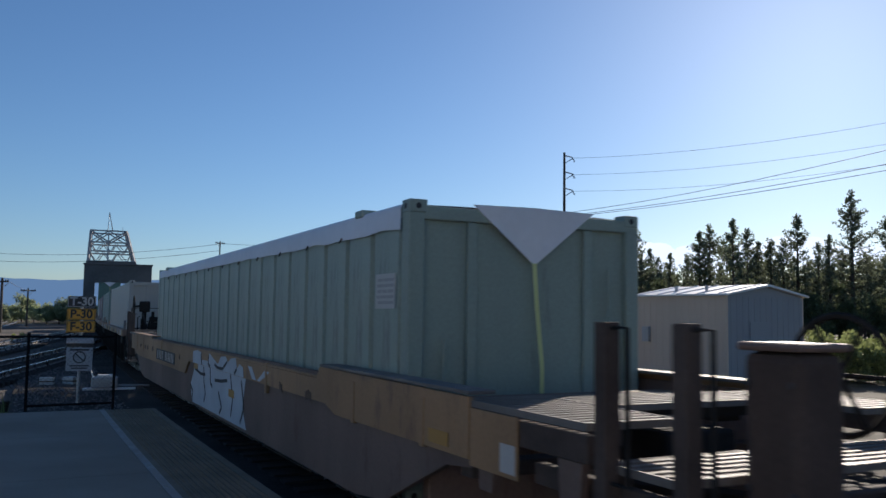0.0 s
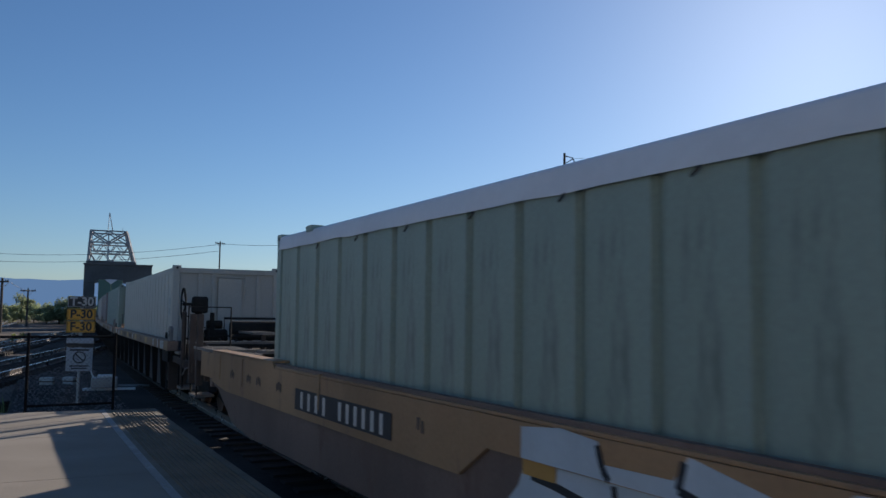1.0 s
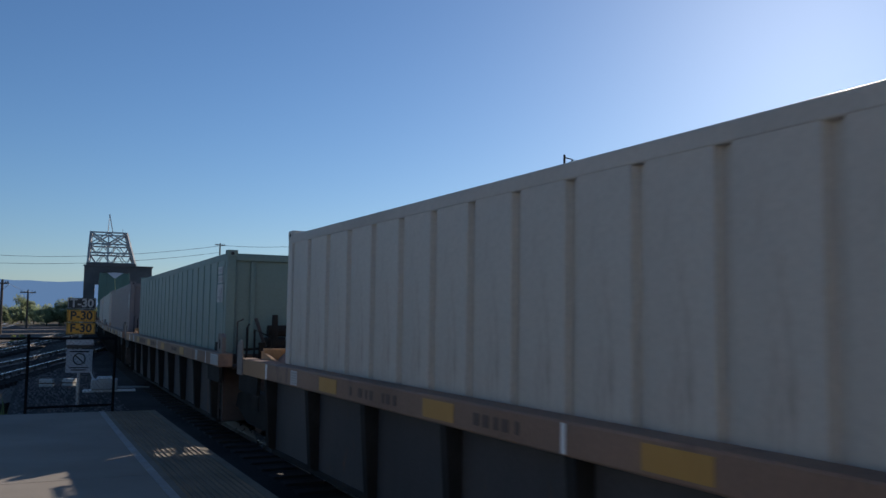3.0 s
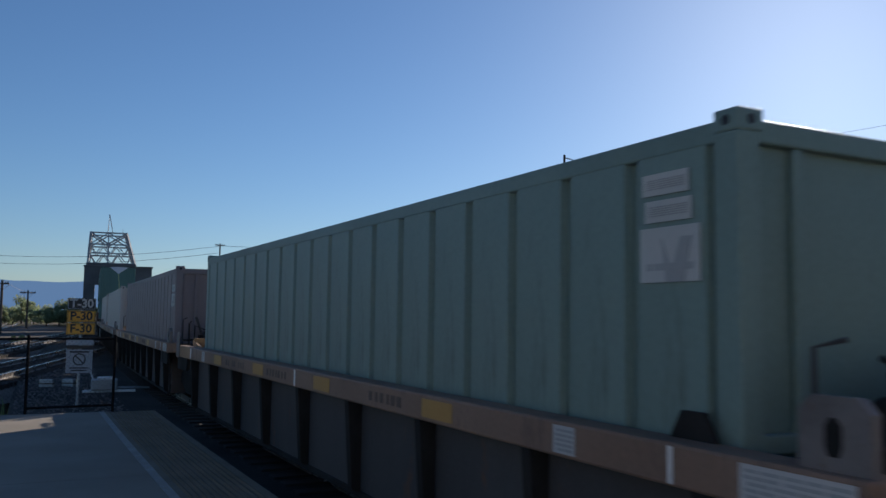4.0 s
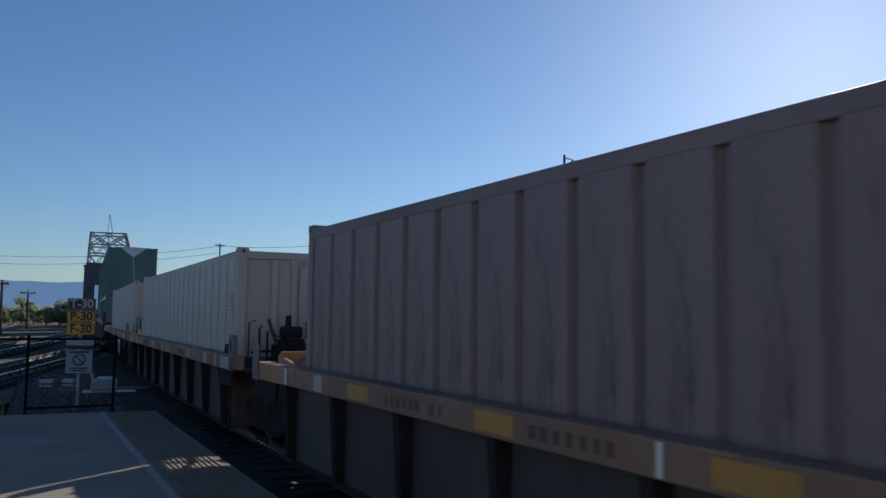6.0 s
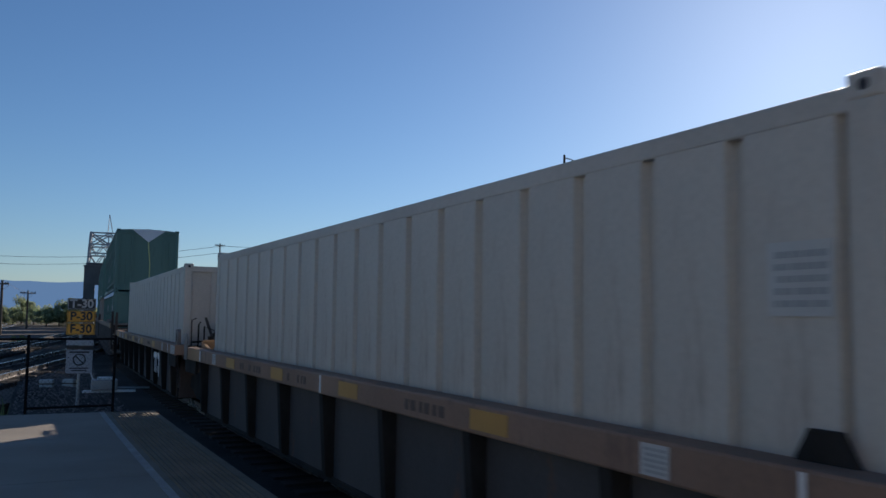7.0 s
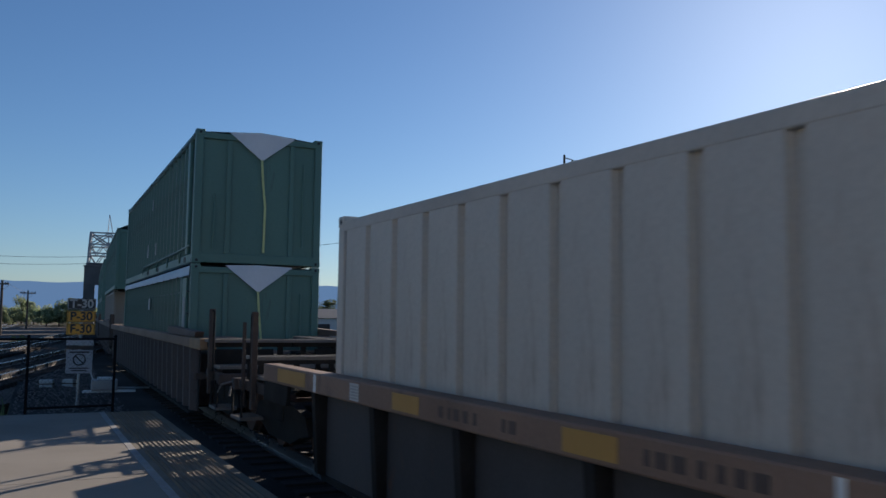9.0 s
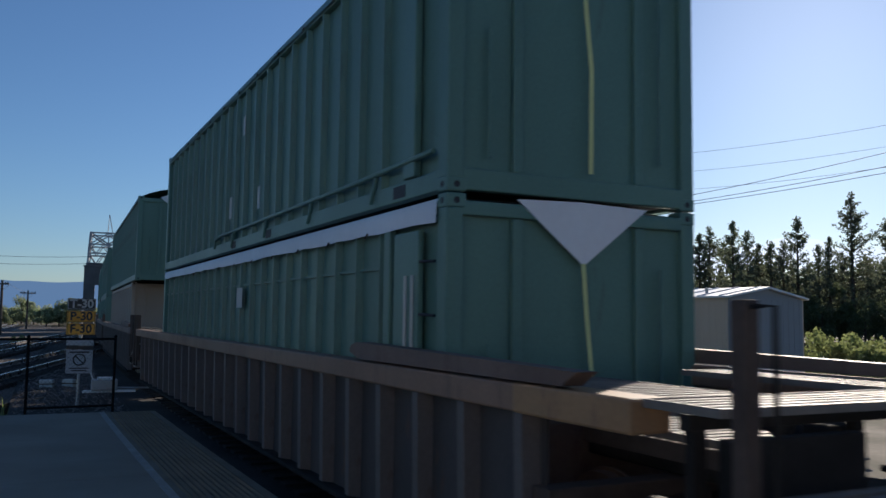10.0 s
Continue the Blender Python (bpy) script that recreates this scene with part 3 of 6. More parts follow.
container("container", "dark green upper container with a domed tarpaulin", 14.6, 2.58, 2.6, M_GREEN, 78.4, 2.70, ribs=24, rib_w=0.09, end="stack", tarp=(0.12, 0.35, M_GREEN))
for s6 in (100.3, 122.0, 143.6, 165.2):
    container("container", "deep green lower container far back in the train", 14.6, 2.58, 2.56, M_GREEN, s6, 0.05, ribs=16, rib_w=0.09, end="stack")
    container("container", "deep green upper container far back in the train", 14.6, 2.58, 2.62, M_GREEN, s6, 2.62, ribs=16, rib_w=0.09, end="stack")


# ---- well cars ----
def grating(parent, x0, x1, y0, y1, z, gap=0.1):
    """A walkway panel: a thin frame filled with narrow bars one way and thinner ones across."""
    bm = bmesh.new()
    for a in ((x0, x0 + 0.012, y0, y1), (x1 - 0.012, x1, y0, y1), (x0 + 0.012, x1 - 0.012, y0, y0 + 0.012), (x0 + 0.012, x1 - 0.012, y1 - 0.012, y1)):
        box(bm, *a, z - 0.042, z + 0.003)
    y = y0 + 0.045
    while y < y1 - 0.03:
        box(bm, x0 + 0.012, x1 - 0.012, y - 0.017, y + 0.017, z - 0.014, z)
        y += gap
    n = max(1, int((x1 - x0) / 0.22))
    for k in range(1, n):
        x = x0 + (x1 - x0) * k / n
        box(bm, x - 0.008, x + 0.008, y0 + 0.012, y1 - 0.012, z - 0.034, z - 0.015)
    return part("walkway_grating", bm, M_GALV, parent, "galvanised walkway grating worn bright")


def stanchion(c, x, y, top, z0=0.75, w=0.085):
    part("stanchion", bx(x - w / 2, x + w / 2, y - w / 2, y + w / 2, z0, top, bevel=0.008), M_DARKBROWN, c)


def loop_rail(c, pts, r=0.017, name="handrail"):
    part(name, path_rod(bmesh.new(), pts, r), M_BLACK, c)


def coupler(c, y0, y1):
    bm = bmesh.new()
    sg = 1 if y1 > y0 else -1
    a, b = sorted((y0, y1 - sg * 0.25))
    box(bm, -0.1, 0.1, a, b, 0.76, 0.96, bevel=0.02)
    a, b = sorted((y1 - sg * 0.3, y1))
    box(bm, -0.19, 0.12, a, b, 0.72, 1.0, bevel=0.04)
    part("coupler", bm, M_BLACK, c)


def brake_stand(c, x, y):
    """Upright post with gear box and spoked hand wheel."""
    st = part("brake_stand", bx(x - 0.07, x + 0.07, y + 0.0, y + 0.10, 0.9, 2.16, bevel=0.012), M_BLACK, c)
    part("gear_box", bx(x - 0.17, x + 0.17, y - 0.16, y + 0.02, 1.84, 2.20, bevel=0.05), M_BLACK, st)
    bm = bmesh.new()
    cx, cy, cz, r = x - 0.34, y - 0.06, 2.03, 0.34
    n = 28
    for i in range(n):
        a, b = 2 * math.pi * i / n, 2 * math.pi * (i + 1) / n
        rod(bm, (cx, cy + r * math.cos(a), cz + r * math.sin(a)), (cx, cy + r * math.cos(b), cz + r * math.sin(b)), 0.018, sides=6, cap=False)
    for i in range(5):
        a = 2 * math.pi * i / 5 + 0.3
        rod(bm, (cx + 0.05, cy, cz), (cx, cy + r * math.cos(a), cz + r * math.sin(a)), 0.014, sides=6)
    rod(bm, (cx - 0.02, cy, cz), (x - 0.15, cy, cz), 0.035, sides=10)
    part("hand_wheel", bm, M_BLACK, st)
    bm = bmesh.new()
    for k in range(9):
        z = 1.8 - k * 0.085
        box(bm, x - 0.02, x + 0.02, y - 0.10, y - 0.08, z - 0.035, z + 0.035, bevel=0.008)
    part("brake_chain", bm, M_BLACK, st)


def end_deck(c, y_in, y_out, wheel=False, raised=False, near=None):
    """Open end platform between the side sill's end and the coupler. raised: a cross walkway on legs, as on the articulated cars."""
    sg = 1 if y_out > y_in else -1
    a, b = sorted((y_in, y_out))
    part("draft_sill", bx(-0.34, 0.34, a, b, 0.72, 0.94, bevel=0.02), M_BLACK, c)
    y0, y1 = sorted((y_out, y_out - sg * 0.14))
    part("end_beam", bx(-1.42, 1.42, y0, y1, 0.80, 0.965, bevel=0.015), M_DARKBROWN, c)
    if raised:
        ya, yb = y_in + sg * 0.92, y_in + sg * 1.48
        y0, y1 = sorted((ya, yb))
        grating(c, -1.30, 1.34, y0, y1, 1.29)
        for yy in (ya, yb):
            part("walkway_bearer", bx(-1.30, 1.34, yy - 0.025, yy + 0.025, 1.19, 1.244), M_BLACK, c)
            part("lower_bearer", bx(-1.36, 1.36, yy - 0.04, yy + 0.04, 0.84, 0.95, bevel=0.008), M_BLACK, c)
            for k in range(6):
                x = -1.24 + 2.52 * k / 5
                part("walkway_leg", bx(x - 0.035, x + 0.035, yy - 0.024, yy + 0.024, 0.952, 1.188), M_BLACK, c)
        part("walkway_brace", path_rod(bmesh.new(), [(-1.0, yb + sg * 0.03, 1.27), (-0.55, yb + sg * 0.03, 0.93)], 0.03), M_DARKBROWN, c)
        y0, y1 = sorted((y_in - sg * 0.2, ya + sg * 0.3))
        grating(c, 0.02, 0.52, y0, y1, 1.47)
        for yy in (y0 + 0.1, y1 - 0.1):
            part("running_board_leg", bx(0.22, 0.30, yy - 0.03, yy + 0.03, 0.94, 1.418), M_DARKBROWN, c)
        y0, y1 = sorted((y_in + sg * 0.3, ya - sg * 0.05))
        grating(c, -1.36, -0.62, y0, y1, 1.06)
        spots = ((1.18, 1.86, 0.07), (1.80, 1.86, 0.07)) if wheel else ((0.66, 1.90, 0.075), (1.18, 1.76, 0.045))
    else:
        y0, y1 = sorted((y_out - sg * 0.15, y_out - sg * 0.74))
        grating(c, -1.38, 1.38, y0, y1, 1.07)
        for sx in (-1, 1):
            for xx in (0.45, 1.28):
                y0, y1 = sorted((y_out - sg * 0.66, y_out - sg * 0.72))
                part("walkway_leg", bx(sx * xx - 0.04, sx * xx + 0.04, y0, y1, 0.70, 1.018), M_DARKBROWN, c)
        spots = ((abs(y_out - y_in) - 0.05, 1.83, 0.10), (abs(y_out - y_in) - 0.66, 1.83, 0.10))
    for sx in (-1, 1):
        x0, x1 = sorted((sx * 1.36, sx * 1.28))
        y0, y1 = sorted((y_in, y_out - sg * 0.15))
        part("side_beam", bx(x0, x1, y0, y1, 0.83, 0.96, bevel=0.01), M_DARKBROWN, c)
        for off, top, w in near if near and sx < 0 else spots:
            y = y_in + sg * off
            stanchion(c, sx * 1.41, y, top, 0.62, w)
            if w > 0.06:
                loop_rail(c, [(sx * 1.41, y + sg * 0.05, top - 0.03), (sx * 1.41, y + sg * 0.17, top - 0.03), (sx * 1.41, y + sg * 0.17, 0.98), (sx * 1.41, y + sg * 0.05, 0.98)], 0.014)
        y0, y1 = sorted((y_out - sg * 0.06, y_out - sg * 0.60))
        x0, x1 = sorted((sx * 1.44, sx * 1.12))
        grating(c, x0, x1, y0, y1, 0.46)
        for yy in (y_out - sg * 0.08, y_out - sg * 0.58):
            loop_rail(c, [(sx * 1.42, yy, 0.46), (sx * 1.42, yy, 0.83)], 0.016, "step_hanger")
    for sx in (-1, 1):
        part("cross_brace", path_rod(bmesh.new(), [(sx * 1.2, y_in, 0.86), (sx * 0.35, y_out - sg * 0.2, 0.86)], 0.04), M_BLACK, c)
    bm = bmesh.new()
    path_rod(bm, [(-1.44, y_out + sg * 0.05, 0.70), (-1.40, y_out + sg * 0.12, 0.82), (-1.1, y_out + sg * 0.10, 0.90), (-0.2, y_out + sg * 0.06, 0.9)], 0.016)
    part("uncoupling_lever", bm, M_GALV, c)
    bm = bmesh.new()
    path_rod(bm, [(0.3, y_out, 0.85), (0.33, y_out + sg * 0.2, 0.62), (0.25, y_out + sg * 0.4, 0.50), (0.2, y_out + sg * 0.6, 0.52)], 0.025, 8)
    part("air_hose", bm, M_BLACK, c)
    part("train_pipe", path_rod(bmesh.new(), [(0.45, y_in, 0.98), (0.5, (a + b) / 2, 1.0), (0.4, y_out, 0.97)], 0.022, 6), M_BLACK, c)
    coupler(c, y_out, y_out + sg * 0.45)
    if wheel:
        brake_stand(c, -0.78, y_in - sg * 0.5)
        loop_rail(c, [(-1.34, y_out - sg * 0.1, 0.96), (-1.34, y_out - sg * 0.1, 1.96), (-0.55, y_out - sg * 0.1, 1.96), (-0.55, y_out - sg * 0.1, 0.96)])
        part("tool_box", bx(0.62, 1.15, *sorted((y_in + sg * 0.1, y_in + sg * 0.5)), 0.97, 1.16, bevel=0.02), M_BLACK, c)


def sill_marks(c, x, le, rear, seed, z0=1.085, z1=1.225):
    """Reflective tape, notices and stencilling on the near side sill; le and rear are the container's ends."""
    for y in (le + 2.75, le + 5.4, rear - 2.25, rear - 4.65):
        part("amber_marker", bx(x - 0.004, x, y - 0.25, y + 0.25, z0, z1), M_AMBER, c, "faded amber reflective panel")
    for y, w in ((le + 0.22, 0.03), (rear - 0.05, 0.075), (rear - 6.25, 0.045)):
        part("white_marker", bx(x - 0.004, x, y - w / 2, y + w / 2, z0 - 0.02, z1 + 0.02), M_DECAL, c, "white reflective strip")
    for k, (y, w) in enumerate(((le - 0.8, 0.58), (le + 1.0, 0.21), (rear - 1.26, 0.22))):
        p = part("notice", bx(x - 0.004, x, y, y + w, z0 - 0.01, z1 + 0.01), M_NOTICE, c, "white notice with small print")
        part("print", bars(bmesh.new(), x - 0.004, y + 0.015, z0, y + w - 0.015, z1 - 0.002, 5, seed=seed + k), M_PRINT, p)
    # unreadable stencilling as plain upright bars
    rnd = random.Random(seed)
    marks = [mesh_of("stencil_mark", bx(x - 0.003, x, 0, w, z0 + 0.025, z1 - 0.03), M_STENCIL) for w in (0.045, 0.065, 0.085)]
    for y, n in ((rear - 3.9, 9), (le + 3.4, 6), (rear - 5.9, 7)):
        for k in range(n):
            if rnd.random() < 0.85:
                share("stencil_mark", rnd.choice(marks), c, pose(0, y + 0.125 * k, 0))


def well_unit(name, label, s0, s1, le, rear, paint, seed, rear_end="joint"):
    """A 40-foot articulated well car unit: slim side sills over ribbed well sides."""
    c = thing(name, label, "well car", "articulated well cars")
    mid, hl = (s0 + s1) / 2, (s1 - s0) / 2
    w0, w1 = le - mid - 0.10, rear - mid + 0.10
    for sx in (-1, 1):
        x0, x1 = sorted((sx * 1.47, sx * 1.25))
        part("side_sill", bx(x0, x1, -hl, hl, 1.05, 1.26, bevel=0.018), paint, c)
        x0, x1 = sorted((sx * 1.31, sx * 1.28))
        ws = part("well_side", bx(x0, x1, w0, w1, 0.16, 1.05), M_GREYSTEEL, c)
        bm = bmesh.new()
        prism(bm, [(sx * 1.308, 0.17), (sx * 1.40, 0.22), (sx * 1.455, 1.048), (sx * 1.308, 1.048)], "y", -0.05, 0.05)
        rib = mesh_of("rib", bm, M_BLACK)
        n = 9
        for i in range(n):
            share("rib", rib, ws, pose(0, w0 + 0.06 + (w1 - w0 - 0.12) * i / (n - 1), 0))
        x0, x1 = sorted((sx * 1.33, sx * 1.16))
        part("bottom_chord", bx(x0, x1, w0, w1, 0.13, 0.20, bevel=0.012), M_BLACK, c)
        # container guides standing on the sill
        for y in (w0 + 0.35,):
            bm = bmesh.new()
            prism(bm, [(y - 0.16, 1.258), (y + 0.16, 1.258), (y + 0.08, 1.40), (y - 0.08, 1.40)], "x", *sorted((sx * 1.30, sx * 1.27)))
            part("container_guide", bm, M_BLACK, c)
        # end plates, in black: the joint's deep shade is put into their colour
        for y0, sgn in ((-hl, 1), (hl, -1)):
            bm = bmesh.new()
            o = [(y0, 0.82), (y0 + sgn * 0.9, 0.82), (y0 + sgn * 0.95, 1.05), (y0, 1.05)]
            prism(bm, o, "x", *sorted((sx * 1.455, sx * 1.41)))
            part("end_gusset", bm, M_BLACK, c)
        bm = bmesh.new()
        o = [(-hl + 0.02, 1.255), (-hl + 0.02, 1.50), (-hl + 0.08, 1.56), (-hl + 0.30, 1.56), (-hl + 0.36, 1.50), (-hl + 0.36, 1.255)]
        prism(bm, o, "x", *sorted((sx * 1.42, sx * 1.36)))
        lp = part("lifting_plate", bm, M_LUG, c, "pale upright lifting plate with a slot")
        slot = bmesh.new()
        prism(slot, [(-hl + 0.165, 1.32), (-hl + 0.215, 1.32), (-hl + 0.23, 1.36), (-hl + 0.23, 1.44), (-hl + 0.205, 1.475), (-hl + 0.175, 1.475), (-hl + 0.15, 1.44), (-hl + 0.15, 1.36)], "x", *sorted((sx * 1.424, sx * 1.4205)))
        part("slot", slot, M_BLACK, lp)
        if rear_end == "joint":
            bm = bmesh.new()
            o = [(hl - 0.26, 1.04), (hl - 0.26, 1.44), (hl - 0.22, 1.495), (hl - 0.15, 1.515), (hl - 0.07, 1.495), (hl + 0.005, 1.42), (hl + 0.005, 1.04)]
            prism(bm, o, "x", *sorted((sx * 1.488, sx * 1.4725)))
            part("lifting_plate", bm, M_LUG, c, "pale rounded lifting plate")
        # raised yellow box wall and sloped brace at the trailing end
        bm = bmesh.new()
        if rear_end == "joint":
            prism(bm, [(w1 + 0.25, 1.258), (hl - 0.31, 1.258), (hl - 0.31, 1.36), (w1 + 0.95, 1.36)], "x", *sorted((sx * 1.24, sx * 1.19)))
            part("bulkhead_wing", bm, M_YELLOWCAR, c, "yellow bulkhead wing")
        if rear_end == "joint":
            bm = box(bmesh.new(), *sorted((sx * 1.474, sx * 1.4705)), rear - mid, hl - 0.27, 1.055, 1.255)
            part("yellow_panel", bm, M_YELLOWCAR, c, "yellow painted sill end")
        else:
            bm = box(bmesh.new(), *sorted((sx * 1.474, sx * 1.4705)), rear - mid + 0.26, rear - mid + 1.25, 1.085, 1.235)
            part("amber_marker", bm, M_AMBER, c, "faded amber reflective panel")
    part("floor_plate", bx(-1.28, 1.28, w0, w1, 0.14, 0.19), M_BLACK, c)
    # Bulkheads in dark brown, the gap's shade put into their colour.
    for y0, y1 in ((w0 - 0.12, w0 - 0.02), (w1 + 0.02, w1 + 0.12)):
        part("bulkhead", bx(-1.27, 1.27, y0, y1, 0.16, 1.22, bevel=0.015), M_DARKBROWN, c)
    # trailing deck
    part("deck_plate", bx(-1.24, 1.24, w1 + 0.15, hl - 0.05, 1.02, 1.07, bevel=0.008), M_BROWNCAR if rear_end == "joint" else M_DARKBROWN, c)
    if rear_end == "joint":
        part("cross_wall", bx(-1.235, 1.235, hl - 0.42, hl - 0.36, 1.072, 1.40, bevel=0.012), M_YELLOWCAR, c, "worn yellow cross wall")
        bm = bmesh.new()
        prism(bm, [(w1 + 0.16, 1.072), (w1 + 0.60, 1.072), (w1 + 0.60, 1.50), (w1 + 0.16, 1.50)], "x", -0.95, -0.35)
        part("cover_box", bm, M_SILL, c, "worn orange-brown cover box")
        grating(c, -1.0, 0.9, w1 + 0.14, w1 + 0.62, 1.56)
        bm = bmesh.new()
        prism(bm, [(-1.22, 1.10), (-1.18, 1.085), (-0.90, 1.34), (-0.94, 1.355)], "y", hl - 0.85, hl - 0.46)
        part("chute_plate", bm, M_LUG, c, "bent pale plate")
        part("pivot_lug", rod(bmesh.new(), (-1.10, hl - 0.62, 1.072), (-1.10, hl - 0.62, 1.20), 0.07, sides=12), M_BLACK, c)
    else:
        grating(c, -0.2, 1.1, w1 + 0.25, w1 + 0.80, 1.22)
    bm = bmesh.new()
    path_rod(bm, [(0.2, hl - 0.6, 1.36), (1.1, hl - 0.6, 1.36)], 0.05, 8)
    path_rod(bm, [(0.2, hl - 0.3, 1.22), (1.2, hl - 0.3, 1.22)], 0.03, 8)
    part("brake_cylinder", bm, M_BLACK, c)
    part("draft_sill", bx(-0.3, 0.3, -hl - 0.3, w0 - 0.1, 0.5, 0.95, bevel=0.02), M_BLACK, c)
    part("draft_sill", bx(-0.28, 0.28, w1 + 0.1, hl + 0.35, 0.5, 0.95, bevel=0.02), M_BLACK, c)
    # leading deck
    part("deck_plate", bx(-1.24, 1.24, -hl + 0.04, w0 - 0.15, 1.02, 1.07, bevel=0.008), M_DARKBROWN, c)
    bm = bmesh.new()
    path_rod(bm, [(-0.9, -hl + 0.12, 1.07), (-0.9, -hl + 0.12, 1.62), (-0.62, -hl + 0.12, 1.5), (-0.62, -hl + 0.12, 1.07)], 0.02)
    path_rod(bm, [(-0.2, -hl - 0.1, 1.34), (0.9, -hl - 0.1, 1.34)], 0.06, 8)
    path_rod(bm, [(-1.1, -hl + 0.3, 1.30), (1.1, -hl + 0.3, 1.44)], 0.022)
    part("brake_rigging", bm, M_BLACK, c)
    bm = bx(-0.66, -0.18, -hl + 0.30, -hl + 0.60, 1.072, 1.50, bevel=0.05)
    rod(bm, (-0.52, -hl + 0.36, 1.48), (-0.52, -hl + 0.36, 1.86), 0.06, 0.045, sides=10)
    rod(bm, (-0.62, -hl + 0.42, 1.60), (-0.30, -hl + 0.42, 1.60), 0.09, sides=12)
    part("control_valve", bm, M_BLACK, c, "black brake control valve")
    part("air_reservoir", rod(bmesh.new(), (-0.10, -hl + 0.46, 1.48), (0.98, -hl + 0.46, 1.48), 0.20, sides=16), M_BLACK, c)
    for xx in (0.1, 0.8):
        part("reservoir_saddle", bx(xx - 0.05, xx + 0.05, -hl + 0.34, -hl + 0.58, 1.072, 1.33), M_BLACK, c)
    part("slack_adjuster", rod(bmesh.new(), (-0.86, -hl + 0.24, 1.80), (-0.70, -hl + 0.24, 1.35), 0.028, sides=8), M_GREYSTEEL, c)
    part("bracket", bx(-0.80, -0.70, -hl + 0.20, -hl + 0.28, 1.072, 1.42, bevel=0.01), M_BLACK, c)
    part("pipe", path_rod(bmesh.new(), [(-0.3, -hl + 0.15, 1.07), (-0.3, -hl + 0.15, 1.74), (1.22, -hl + 0.15, 1.74), (1.22, -hl + 0.15, 1.07)], 0.028), M_BLACK, c)
    part("pipe", path_rod(bmesh.new(), [(0.2, -hl + 0.05, 1.07), (0.2, -hl + 0.05, 1.62), (1.2, -hl - 0.05, 1.66), (1.2, -hl - 0.05, 1.0)], 0.022), M_BLACK, c)
    part("pipe", path_rod(bmesh.new(), [(-1.0, -hl + 0.2, 1.07), (-1.0, -hl + 0.2, 1.66), (-0.95, -hl + 0.3, 1.70)], 0.018), M_BLACK, c)
    part("grab_iron", path_rod(bmesh.new(), [(-1.08, -hl + 0.55, 1.07), (-1.08, -hl + 0.55, 1.74), (-1.02, -hl + 0.42, 1.78)], 0.014), M_GREYSTEEL, c)
    part("hose", path_rod(bmesh.new(), [(-0.4, -hl + 0.1, 1.3), (-0.35, -hl - 0.4, 1.15), (-0.3, -hl - 0.8, 1.18), (-0.3, -hl - 1.2, 1.32)], 0.028, 8), M_BLACK, c)
    x = -1.471
    sill_marks(c, x, le - mid, rear - mid, seed)
    return c, hl, w0, w1, mid


def sign_plate(c, x, y0, y1, z0, z1, m, name="stencil_panel", label=""):
    return part(name, bx(x - 0.004, x, y0, y1, z0, z1), m, c, label)


def blob(bm, x, pts, depth=0.003):
    """A flat painted shape on the side of a car, (y, z) corners."""
    prism(bm, pts, "x", x - depth, x)
    return bm


